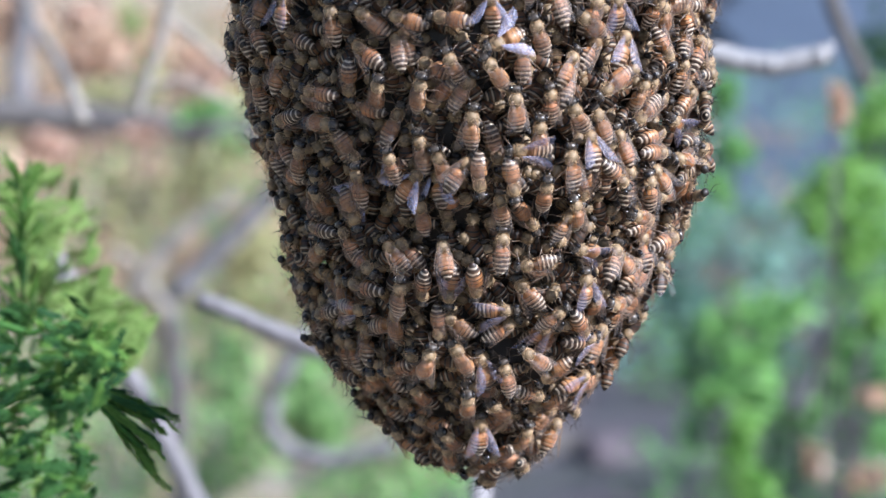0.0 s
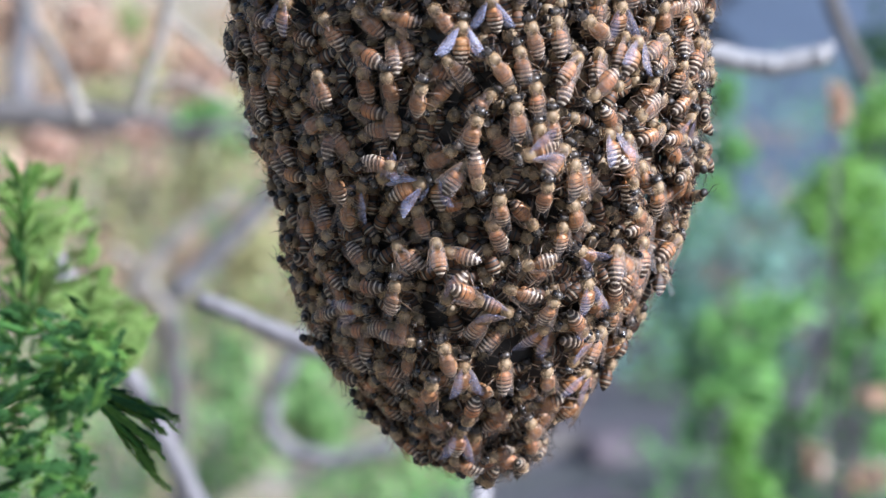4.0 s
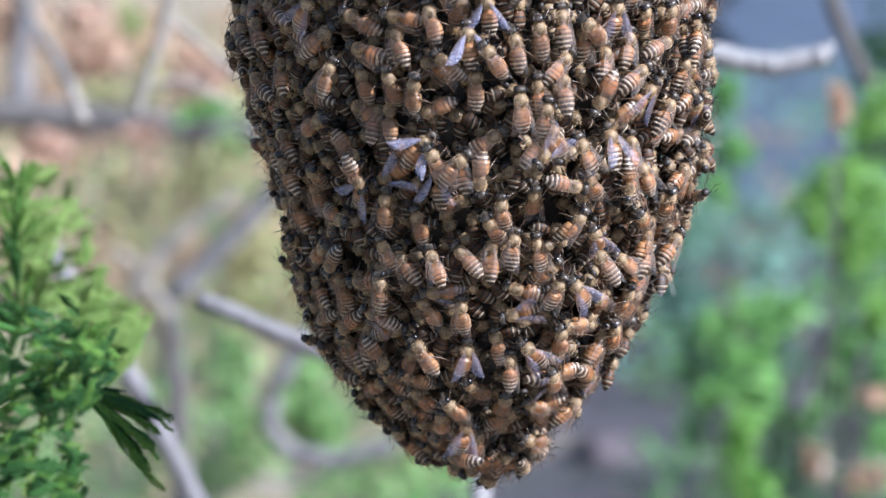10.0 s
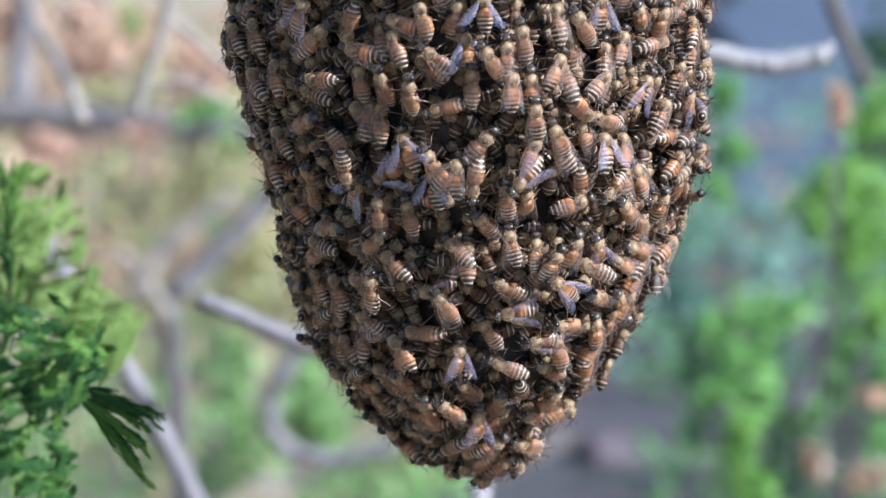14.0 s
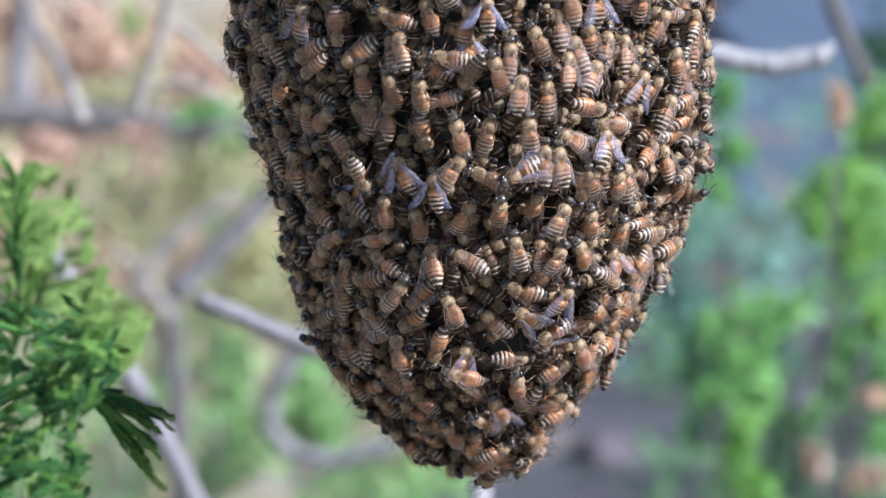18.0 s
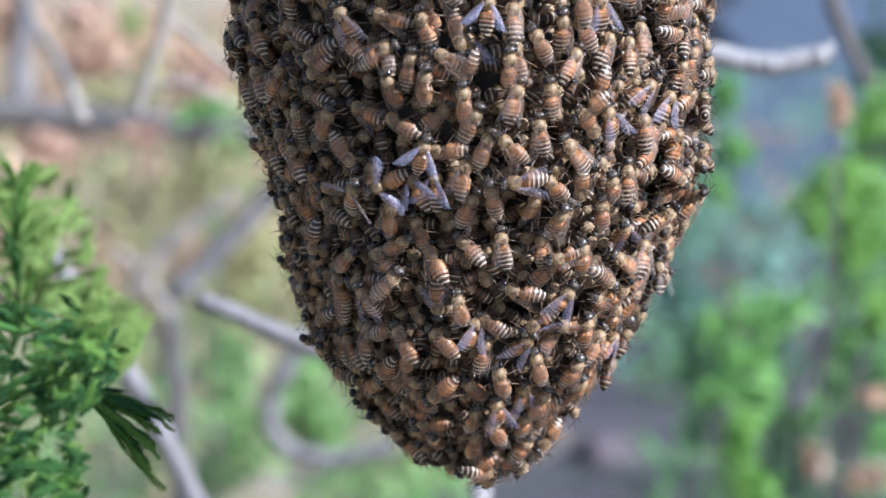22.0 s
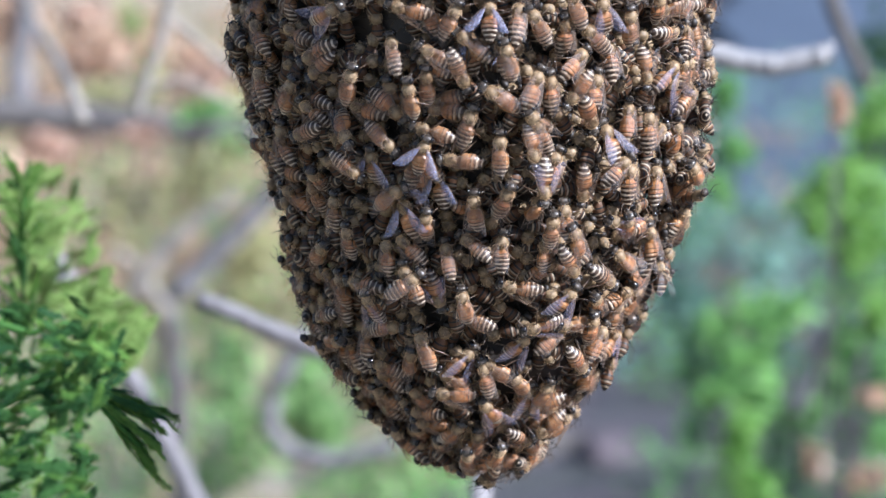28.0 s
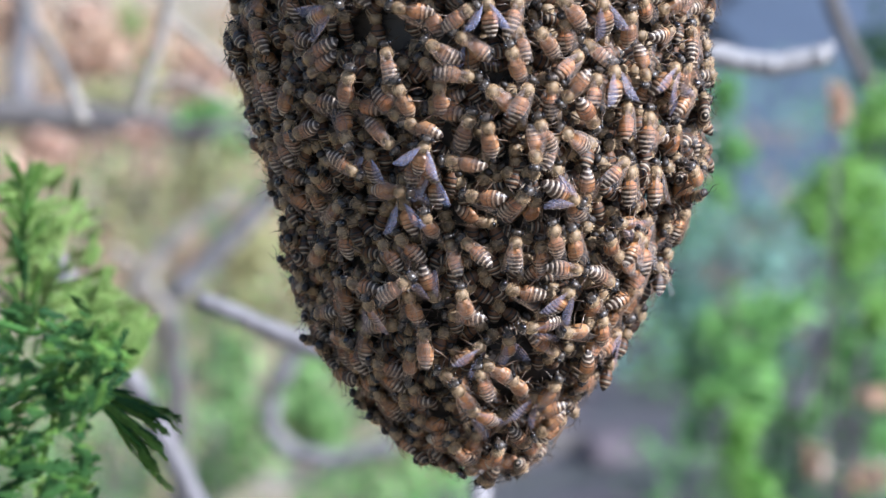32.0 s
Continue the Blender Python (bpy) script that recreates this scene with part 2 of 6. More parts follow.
def build_bee(label, wing_spread, wing_lift, droop, twist, seed, nod=0.0):
    """A worker 12.5 mm long, head towards +y, feet at z = 0."""
    rng = random.Random(seed)
    bee = tagged(new("honey_bee"), label, "bee", "bees of the swarm")
    bm = bmesh.new()
    ovoid(bm, mm(0, 1.7, 2.55), mm(1.72, 1.85, 1.62), 16, 10, 0, 0.08)
    # a bald dark patch in the middle of the back, long hair round it
    bristle(bm, rng, mm(0, 1.7, 2.55), mm(1.68, 1.82, 1.58), 560, 0.38 * MM, 0.026 * MM, -0.3, 1, lambda d: d.z > -0.5 and d.z < 0.90)
    bristle(bm, rng, mm(0, 1.7, 2.55), mm(1.68, 1.82, 1.58), 620, 0.58 * MM, 0.022 * MM, -0.2, 1, lambda d: -0.6 < d.z < 0.62)
    bristle(bm, rng, mm(0, 1.7, 2.55), mm(1.66, 1.80, 1.56), 90, 0.35 * MM, 0.022 * MM, -0.4, 1, lambda d: d.z >= 0.88)
    part("thorax", bm, [M_THORAX, M_HAIR], bee, "furry golden-brown thorax")
    bm = bmesh.new()
    ovoid(bm, mm(0, 4.5, 2.35), mm(1.62, 1.05, 1.50), 14, 9, 0)
    tube(bm, [mm(0, 5.0, 1.2), mm(0, 5.3, 0.4), mm(0, 5.0, -0.1)], [0.5 * MM, 0.35 * MM, 0.12 * MM], 6)
    for x in (-0.35, 0, 0.35):
        ovoid(bm, mm(x, 4.35 + abs(x) * 0.5, 3.80), mm(0.14, 0.14, 0.12), 6, 4, 0)
    bristle(bm, rng, mm(0, 4.5, 2.35), mm(1.55, 1.0, 1.45), 170, 0.42 * MM, 0.022 * MM, 0.15, 1, lambda d: d.z > -0.3 and abs(d.x) < 0.75)
    head = part("head", bm, [M_HEAD, M_GREY_HAIR], bee, "dark head")
    if nod:
        neck = Matrix.Translation(mm(0, 3.6, 2.4))
        head.matrix_basis = neck @ pose(0, 0, 0, nod, 0, nod * 0.6) @ neck.inverted()
    for s in (-1, 1):
        bm = bmesh.new()
        ovoid(bm, mm(1.34 * s, 4.6, 2.5), mm(0.58, 0.86, 1.16), 10, 8)
        part("eye", bm, M_EYE, head, "glossy black compound eye")
        bm = bmesh.new()
        tube(bm, [mm(0.4 * s, 5.5, 2.8), mm(0.85 * s, 6.2, 3.3), mm(1.1 * s, 6.6, 3.25), mm(1.6 * s, 7.4 + 0.05 * s * twist, 2.5), mm(1.9 * s, 8.0, 1.8)],
             [0.07 * MM, 0.06 * MM, 0.085 * MM, 0.08 * MM, 0.05 * MM], 5)
        part("antenna", bm, M_LEG, bee)
    bm = bmesh.new()
    rings = abdomen_rings(droop)
    lathe(bm, rings, 18)
    for y, rx, rz, zc in rings[2:34]:
        phase = (y / MM / -1.25) % 1.0
        if phase < 0.5:
            for _ in range(12):
                a = rng.uniform(-0.3, math.pi + 0.3)
                d = Vector((math.cos(a), -1.5, math.sin(a))).normalized()
                p = Vector((rx * math.cos(a), y, zc + rz * math.sin(a)))
                w = Vector((-math.sin(a), 0, math.cos(a))) * 0.026 * MM
                bm.faces.new([bm.verts.new(q) for q in (p - w, p + w, p + d * rng.uniform(0.25, 0.50) * MM)]).material_index = 1
    ab = part("abdomen", bm, [M_ABDOMEN, M_BAND_HAIR], bee, "amber abdomen with black and cream bands")
    ab.matrix_basis = pose(0, -0.1 * MM, 2.35 * MM, 0, 0, twist)
    spread_out = wing_spread > 12
    for s in (-1, 1):
        for kind, length, width, root, extra in (("forewing", 8.8, 2.8, 1.9, 0), ("hindwing", 6.2, 1.9, 1.2, 4)):
            bm = wing_mesh(length, width)
            if s < 0:
                bmesh.ops.scale(bm, vec=(-1, 1, 1), verts=bm.verts)
                bmesh.ops.reverse_faces(bm, faces=bm.faces)
            w = part(kind, bm, [M_WING_SKY_PALE if wing_spread > 25 else M_WING_SKY_LILAC if spread_out else M_WING, M_VEIN], bee, "veined wing with sky sheen in its colour" if spread_out else "clear veined wing")
            w.matrix_basis = pose(1.15 * s * MM, root * MM, (3.95 - 0.05 * extra) * MM, -(5.0 + wing_lift) - (1.6 if s > 0 else 0) + 0.3 * extra, 8 * s, s * (wing_spread + extra))
    for i, (ry, fy, fx) in enumerate(((2.9, 4.6, 2.6), (1.8, 1.0, 3.7), (0.7, -3.0, 3.4))):
        for s in (-1, 1):
            j = rng.uniform(-0.7, 0.7)
            bm = bmesh.new()
            knee = mm(s * fx * 0.62, (ry + fy) * 0.5 + 0.4 * (1 - i) + j * 0.3, 2.9)
            toe = fy + j * 1.5
            tube(bm, [mm(s * 0.8, ry, 1.4), knee, mm(s * fx, fy + j, 1.0), mm(s * (fx + 0.7), toe - 0.5 * (i - 0.5), 0.15), mm(s * (fx + 1.3), toe - 1.0 * (i - 0.5), 0.0)],
                 [0.22 * MM, 0.17 * MM, 0.28 * MM if i == 2 else 0.15 * MM, 0.10 * MM, 0.05 * MM], 6)
            for k in range(14):
                p = Vector(knee).lerp(Vector(mm(s * fx, fy + j, 1.0)), rng.random())
                d = Vector((rng.uniform(-1, 1), rng.uniform(-1, 1), rng.uniform(-0.2, 1))).normalized() * 0.45 * MM
                bm.faces.new([bm.verts.new(q) for q in (p - d.yzx * 0.05, p + d.yzx * 0.05, p + d)]).material_index = 1
            part("leg", bm, [M_LEG, M_GREY_HAIR], bee)
    return bee


# ---- the swarm's shape: half widths by height above its middle, in millimetres ----
SWARM = Vector((0, 0, 1.45))
HEIGHTS = [-73, -68, -60, -52, -44, -27, -10, 7, 24, 41, 58, 75, 95, 115, 128, 136]
LEFTS = [-1, -5.5, -12.5, -21.5, -30, -43, -49.5, -53, -56.5, -64, -65.5, -67.5, -67, -56, -36, -8]
RIGHTS = [1, 6, 13, 21, 27, 39.5, 48.5, 54.5, 60.5, 61, 62, 63, 65, 54, 34, 8]


def girth(z):
    zs = np.array([z - 5, z - 2, z, z + 2, z + 5])
    return float(np.interp(zs, HEIGHTS, LEFTS).mean()), float(np.interp(zs, HEIGHTS, RIGHTS).mean())


def skin(phi, z, lift=0.0):
    """A place on the swarm: phi degrees round from the front to +x, z millimetres above its middle."""
    a = radians(phi)
    left, right = girth(z)
    lump = 2.0 * math.sin(0.13 * z + 3 * a) * math.sin(2.3 * a - 0.09 * z) + 0.9 * math.sin(0.31 * z - 5 * a) + lift
    half = max((right - left) / 2 + lump, 0.5)
    return SWARM + Vector(((left + right) / 2 + half * math.sin(a), -0.92 * half * math.cos(a), z)) * MM


def cling(phi, z, heading, lift=0.0, roll=0.0, pitch=0.0):
    """The pose of a bee on the swarm; heading 0 points up, 90 towards growing phi."""
    p = skin(phi, z)
    du = skin(phi, z + 2) - skin(phi, z - 2)
    dv = skin(phi + 3, z) - skin(phi - 3, z)
    n = dv.cross(du).normalized()
    u = (du - n * du.dot(n)).normalized()
    f = u * math.cos(radians(heading)) + u.cross(n) * math.sin(radians(heading))
    x = f.cross(n)
    m = Matrix(((x.x, f.x, n.x, 0), (x.y, f.y, n.y, 0), (x.z, f.z, n.z, 0), (0, 0, 0, 1)))
    return Matrix.Translation(p + n * lift * MM) @ m @ pose(0, 0, 0, pitch, roll, 0)


# ---- ground and distance ----
def ground_material():
    m, t, b = material("leaf_litter_ground", rough=0.95)
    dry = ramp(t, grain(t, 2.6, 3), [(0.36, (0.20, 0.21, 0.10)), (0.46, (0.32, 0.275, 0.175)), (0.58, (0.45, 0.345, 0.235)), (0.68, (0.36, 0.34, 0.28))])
    # towards +x the ground turns dark blue-grey: shade put into its colour
    shade_tones = ramp(t, grain(t, 2.4, 3), [(0.34, (0.016, 0.032, 0.030)), (0.46, (0.030, 0.038, 0.050)), (0.56, (0.040, 0.038, 0.055)), (0.68, (0.075, 0.056, 0.066))])
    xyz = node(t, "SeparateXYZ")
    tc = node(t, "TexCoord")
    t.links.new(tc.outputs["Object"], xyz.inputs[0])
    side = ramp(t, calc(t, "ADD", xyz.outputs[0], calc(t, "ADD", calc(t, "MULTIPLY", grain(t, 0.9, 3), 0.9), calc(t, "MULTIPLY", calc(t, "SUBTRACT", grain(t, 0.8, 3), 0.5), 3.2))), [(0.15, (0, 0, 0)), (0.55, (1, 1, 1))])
    c = mixed(t, side, dry, shade_tones)
    c = mixed(t, calc(t, "MULTIPLY", grain(t, 14, 6), 0.3), c, (0.15, 0.13, 0.13))
    t.links.new(mixed(t, calc(t, "MULTIPLY", grain(t, 60, 5), 0.35), c, (0.10, 0.07, 0.05)), b.inputs["Base Color"])
    relief(t, b, grain(t, 40, 6), 0.7, 0.03)
    return m


def sheet(name, mat, fn, nx, ny, label, kind="structure"):
    bm = bmesh.new()
    g = [[bm.verts.new(fn(i / nx, j / ny)) for i in range(nx + 1)] for j in range(ny + 1)]
    for j in range(ny):
        for i in range(nx):
            bm.faces.new((g[j][i], g[j][i + 1], g[j + 1][i + 1], g[j + 1][i]))
    return tagged(part(name, bm, mat), label, name, kind=kind)


def spread(s):
    return math.copysign(abs(2 * s - 1) ** 3, 2 * s - 1)


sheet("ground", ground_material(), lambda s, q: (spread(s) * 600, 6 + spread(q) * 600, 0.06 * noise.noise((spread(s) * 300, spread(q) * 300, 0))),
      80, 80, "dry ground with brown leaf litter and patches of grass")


def limb(name, points, r0, r1, mat, parent, label=""):
    """A crooked tapering branch through points."""
    rng = random.Random(int(abs(points[0][0] * 1000 + points[0][2] * 3000)))
    pts, n = [], len(points)
    for a, b in zip(points, points[1:]):
        for k in range(6):
            p = Vector(a).lerp(Vector(b), k / 6)
            j = r0 * 0.08
            pts.append(p + Vector((rng.uniform(-j, j), rng.uniform(-j, j), rng.uniform(-j, j))))
    pts.append(Vector(points[-1]))
    m = len(pts) - 1
    radii = [(r0 + (r1 - r0) * i / m) * (1 + rng.uniform(-0.08, 0.12)) for i in range(m + 1)]
    bm = bmesh.new()
    tube(bm, pts, radii, 10)
    return part(name, bm, mat, parent, label)


def bare_shrub(label, base, limbs, mat):
    thing = tagged(new("bare_shrub"), label, "shrub")
    thing.location = base
    for i, (pts, r0, r1, *other) in enumerate(limbs):
        limb("trunk" if i == 0 else "branch", [tuple(Vector(p) - Vector(base)) for p in pts], r0, r1, other[0] if other else mat, thing)
    return thing


def leafy_shrub(name, label, base, clumps, mat, size, count, seed, category="shrub"):
    """Stems from the ground to each clump, and a ragged crown of small leaves."""
    rng = random.Random(seed)
    thing = tagged(new(name), label, category)
    thing.location = base
    crown = bmesh.new()
    for centre, rx, rz in clumps:
        c = Vector(centre) - Vector(base)
        limb("stem", [(rng.uniform(-0.02, 0.02), rng.uniform(-0.02, 0.02), -0.03), tuple(c * 0.5 + Vector((rng.uniform(-0.03, 0.03), rng.uniform(-0.03, 0.03), 0))), tuple(c)], 0.0016, 0.0009, M_BARK_DARK, thing)
        for _ in range(count):
            d = Vector((rng.gauss(0, 0.55), rng.gauss(0, 0.55), rng.gauss(0, 0.55)))
            p = c + Vector((d.x * rx, d.y * rx, d.z * rz))
            q = Euler((rng.uniform(-1.2, 1.2), rng.uniform(-1.2, 1.2), rng.uniform(0, 6.28))).to_matrix()
            s = size * rng.uniform(0.6, 1.3)
            outline = [(0, -0.5, 0), (0.22, -0.15, 0.04), (0.24, 0.15, 0.05), (0, 0.55, -0.05), (-0.24, 0.15, 0.05), (-0.22, -0.15, 0.04)]
            crown.faces.new([crown.verts.new(p + q @ (Vector(o) * s)) for o in outline])
    part("crown", crown, mat, thing)
    return thing


def stone(label, place, size, mat, seed):
    rng = random.Random(seed)
    bm = bmesh.new()
    bmesh.ops.create_icosphere(bm, subdivisions=3, radius=1)
    for v in bm.verts:
        k = 1 + 0.28 * noise.noise(v.co * 1.3 + Vector((seed * 7.1, 0, 0)))
        v.co = Vector((v.co.x * size[0], v.co.y * size[1], v.co.z * size[2])) * k
    ob = tagged(part("stone", bm, mat), label, "stone")
    ob.location = place
    ob.rotation_euler = (0, 0, rng.uniform(0, 6))
    return ob


def rocky(name, dark, pale):
    m, t, b = material(name, pale, 0.9)
    t.links.new(ramp(t, grain(t, 9, 6), [(0.3, dark), (0.65, pale)]), b.inputs["Base Color"])
    relief(t, b, grain(t, 50, 5), 0.6, 0.01)
    return m


# ---- distant blue-grey sheet: skylit shade put into its colour ----
def far_shade_material():
    m, t, b = material("blue_grey_shade", rough=0.7)
    c = ramp(t, grain(t, 0.8, 4), [(0.3, (0.042, 0.062, 0.098)), (0.7, (0.074, 0.102, 0.148))])
    t.links.new(mixed(t, calc(t, "MULTIPLY", grain(t, 120, 3), 0.4), c, (0.05, 0.05, 0.06)), b.inputs["Base Color"])
    relief(t, b, grain(t, 150, 3), 0.5, 0.004)
    return m


sheet("road", far_shade_material(), lambda s, q: (0.99 + 14 * s + 3.6 * q + 0.10 * math.sin(40 * q), 8.6 + 0.9 * math.sin(5 * s) + 31 * q, 0.085), 24, 24, "distant blue-grey stretch with shade put into its colour")

# ---- bare pale shrub behind the swarm ----
bare_shrub("leafless shrub with smooth pale grey branches", (0.0095, 0.5337, 0), [
    ([(0.0095, 0.5337, 0), (0.0106, 0.4884, 1.053), (0.0083, 0.5195, 1.229), (0.0106, 0.5286, 1.281), (0.012, 0.523, 1.364), (0.0083, 0.5164, 1.442), (0.0055, 0.5335, 1.538)], 0.0062, 0.0045),
    ([(0.0102, 0.519, 1.399), (0.0616, 0.5155, 1.436), (0.1126, 0.51, 1.4593), (0.1265, 0.51, 1.4571), (0.1391, 0.51, 1.4537), (0.1531, 0.51, 1.4526), (0.167, 0.51, 1.4549), (0.1767, 0.51, 1.4574), (0.1816, 0.51, 1.4588)], 0.0056, 0.0055, M_BARK_BLEACHED),
    ([(0.0089, 0.49, 1.2667), (-0.0338, 0.49, 1.2928), (-0.07, 0.49, 1.3123), (-0.1034, 0.49, 1.3268), (-0.1311, 0.49, 1.3388)], 0.0058, 0.0046, M_BARK_GREY),
], M_BARK_PALE)
bare_shrub("leaning pale leafless stem behind the conifer", (-0.1253, 0.6511, 0), [
    ([(-0.1253, 0.6511, 0), (-0.1332, 0.6072, 1.035), (-0.1448, 0.6153, 1.196), (-0.1657, 0.6226, 1.238), (-0.1854, 0.6288, 1.273), (-0.2138, 0.6544, 1.303), (-0.2439, 0.6928, 1.348)], 0.0066, 0.0050),
], M_BARK_GREY)
bare_shrub("tangled grey leafless shrub on the dry bank", (-0.36, 2.3, 0), [
    ([(-0.36, 2.3, 0), (-0.36, 2.28, 0.4), (-0.3345, 2.3, 0.7316), (-0.3385, 2.3, 0.8193), (-0.3397, 2.3, 0.9047), (-0.3439, 2.3, 0.9752), (-0.3261, 2.3, 1.0103)], 0.0170, 0.0110, M_BARK_DULL),
    ([(-0.3325, 2.26, 0.9971), (-0.2979, 2.26, 1.0316), (-0.2498, 2.26, 1.0798), (-0.2155, 2.26, 1.1174), (-0.188, 2.26, 1.1617), (-0.1603, 2.26, 1.2503)], 0.0150, 0.0105),
    ([(-0.381, 2.24, 1.001), (-0.3428, 2.24, 1.0558), (-0.3018, 2.24, 1.0899), (-0.2544, 2.24, 1.1205)], 0.0115, 0.0070, M_BARK_TAN),
    ([(-0.3376, 2.24, 0.9734), (-0.3638, 2.24, 1.0147), (-0.3769, 2.24, 1.0353), (-0.4034, 2.24, 1.0558)], 0.0085, 0.0055, M_BARK_TAN),
    ([(-0.158, 2.1, 0.9855), (-0.1861, 2.1, 0.9491), (-0.2059, 2.1, 0.9127), (-0.2103, 2.1, 0.8727), (-0.1885, 2.1, 0.8439), (-0.1365, 2.1, 0.8325), (-0.0648, 2.1, 0.8493)], 0.0110, 0.0095),
], M_BARK_GREY)
bare_shrub("bare tan twigs hanging over the dry bank", (-0.42, 0.85, 0), [
    ([(-0.42, 0.85, 0), (-0.425, 0.85, 0.9), (-0.42, 0.85, 1.45), (-0.3052, 0.85, 1.5489), (-0.2495, 0.85, 1.5386), (-0.1727, 0.85, 1.5282)], 0.0090, 0.0050),
    ([(-0.1727, 0.85, 1.5282), (-0.1762, 0.85, 1.4898), (-0.181, 0.85, 1.4582), (-0.186, 0.85, 1.437), (-0.1954, 0.85, 1.4122), (-0.2038, 0.85, 1.3854)], 0.0046, 0.0034),
    ([(-0.4773, 1.9, 1.5168), (-0.4229, 1.7, 1.4361), (-0.3458, 1.35, 1.4013), (-0.2664, 0.95, 1.4084), (-0.2411, 0.84, 1.4009), (-0.2327, 0.82, 1.3852)], 0.0042, 0.0038),
    ([(-0.1935, 0.95, 1.4401), (-0.1754, 0.95, 1.4243), (-0.1549, 0.95, 1.4073), (-0.1363, 0.95, 1.3903)], 0.0030, 0.0026),
    ([(-0.2297, 1.1, 1.3734), (-0.2008, 1.1, 1.3816), (-0.16, 1.1, 1.361)], 0.0026, 0.0020),
], M_BARK_TAN)
bare_shrub("weathered grey limb lying across the bank", (-0.6, 2.9, 0), [
    ([(-0.95, 2.9, 0), (-0.95, 2.9, 0.7), (-0.714, 2.9, 1.1423), (-0.6002, 2.9, 1.1341), (-0.4863, 2.9, 1.1259), (-0.3805, 2.9, 1.1168), (-0.2745, 2.9, 1.1095)], 0.028, 0.022),
    ([(-0.6165, 2.9, 1.1341), (-0.6226, 2.9, 1.2035), (-0.6086, 2.9, 1.2685), (-0.6108, 2.9, 1.3331)], 0.018, 0.015, M_BARK_GREY),
], M_BARK_DULL)
bare_shrub("slender grey leafless stem drooping beside the blue-grey stretch", (0.3874, 1.17, 0), [
    ([(0.5611, 1.17, 0), (0.5567, 1.147, 1.045), (0.5177, 1.23, 1.516), (0.3899, 1.232, 1.702), (0.2926, 1.196, 1.609), (0.2749, 1.174, 1.484), (0.28, 1.16, 1.4344), (0.2891, 1.16, 1.4112), (0.2994, 1.16, 1.39), (0.3097, 1.16, 1.3709)], 0.0085, 0.0055),
], M_BARK_DULL)

# ---- green shrubs ----
leafy_shrub("leafy_shrub", "bright green leafy shrub on the dry ground", (0.318, 1.904, 0), [
    ((0.327, 1.9, 0.9936), 0.022, 0.024), ((0.3312, 1.894, 0.964), 0.016, 0.018), ((0.2999, 1.901, 1.002), 0.019, 0.018), ((0.2939, 1.895, 0.9699), 0.022, 0.018), ((0.2699, 1.893, 0.958), 0.016, 0.014), ((0.321, 1.909, 1.044), 0.026, 0.020), ((0.36, 1.909, 1.05), 0.024, 0.016), ((0.2789, 1.906, 1.029), 0.017, 0.018)], M_LEAF, 0.017, 85, 21)
leafy_shrub("leafy_shrub", "upright lime green leafy shoots on the dry ground", (0.265, 1.561, 0), [
    ((0.266, 1.547, 1.01), 0.014, 0.016), ((0.2624, 1.543, 0.9872), 0.014, 0.021), ((0.2728, 1.538, 0.9614), 0.014, 0.021), ((0.2833, 1.535, 0.9408), 0.016, 0.019)], M_LEAF_LIME, 0.015, 85, 27)
leafy_shrub("leafy_shrub", "tall yellow-green leafy shrub in sunlight", (0.3994, 1.708, 0), [
    ((0.3549, 1.732, 1.193), 0.022, 0.022), ((0.3744, 1.734, 1.207), 0.020, 0.019), ((0.3632, 1.727, 1.169), 0.018, 0.017), ((0.3938, 1.729, 1.177), 0.022, 0.024), ((0.4161, 1.734, 1.207), 0.017, 0.022), ((0.4133, 1.724, 1.152), 0.020, 0.022), ((0.3827, 1.737, 1.223), 0.017, 0.013), ((0.4161, 1.712, 1.081), 0.014, 0.022), ((0.3883, 1.722, 1.141), 0.017, 0.017), ((0.4217, 1.748, 1.284), 0.017, 0.020), ((0.405, 1.744, 1.264), 0.014, 0.014)], M_LEAF_LIME, 0.016, 110, 22)
leafy_shrub("leafy_shrub", "loose green leafy shrub with bare gaps", (0.4236, 2.002, 0), [
    ((0.4205, 1.997, 0.9718), 0.021, 0.025), ((0.3987, 1.989, 0.9258), 0.027, 0.019), ((0.4236, 1.992, 0.9411), 0.021, 0.022), ((0.3738, 1.987, 0.9135), 0.019, 0.012), ((0.4361, 2.003, 1.002), 0.019, 0.019), ((0.4735, 1.996, 0.9657), 0.016, 0.031), ((0.4174, 2.01, 1.046), 0.025, 0.021), ((0.4548, 2.013, 1.058), 0.025, 0.021), ((0.4704, 1.983, 0.892), 0.015, 0.025)], M_LEAF, 0.017, 80, 28)
leafy_shrub("leafy_shrub", "dark green shrub among taller ones, shade in its leaf colour", (0.562, 2.589, 0), [
    ((0.5734, 2.656, 1.251), 0.030, 0.038), ((0.5771, 2.634, 1.125), 0.035, 0.023), ((0.5393, 2.584, 0.8415), 0.030, 0.045), ((0.5393, 2.57, 0.7669), 0.038, 0.038), ((0.562, 2.573, 0.7818), 0.030, 0.045), ((0.4485, 2.565, 0.7371), 0.030, 0.038), ((0.4409, 2.557, 0.6924), 0.030, 0.030), ((0.4182, 2.591, 0.8862), 0.030, 0.038), ((0.4031, 2.576, 0.7967), 0.027, 0.030), ((0.3349, 2.568, 0.752), 0.023, 0.023), ((0.3274, 2.584, 0.8415), 0.023, 0.030)], M_LEAF_GAP_SHADE, 0.022, 110, 29)
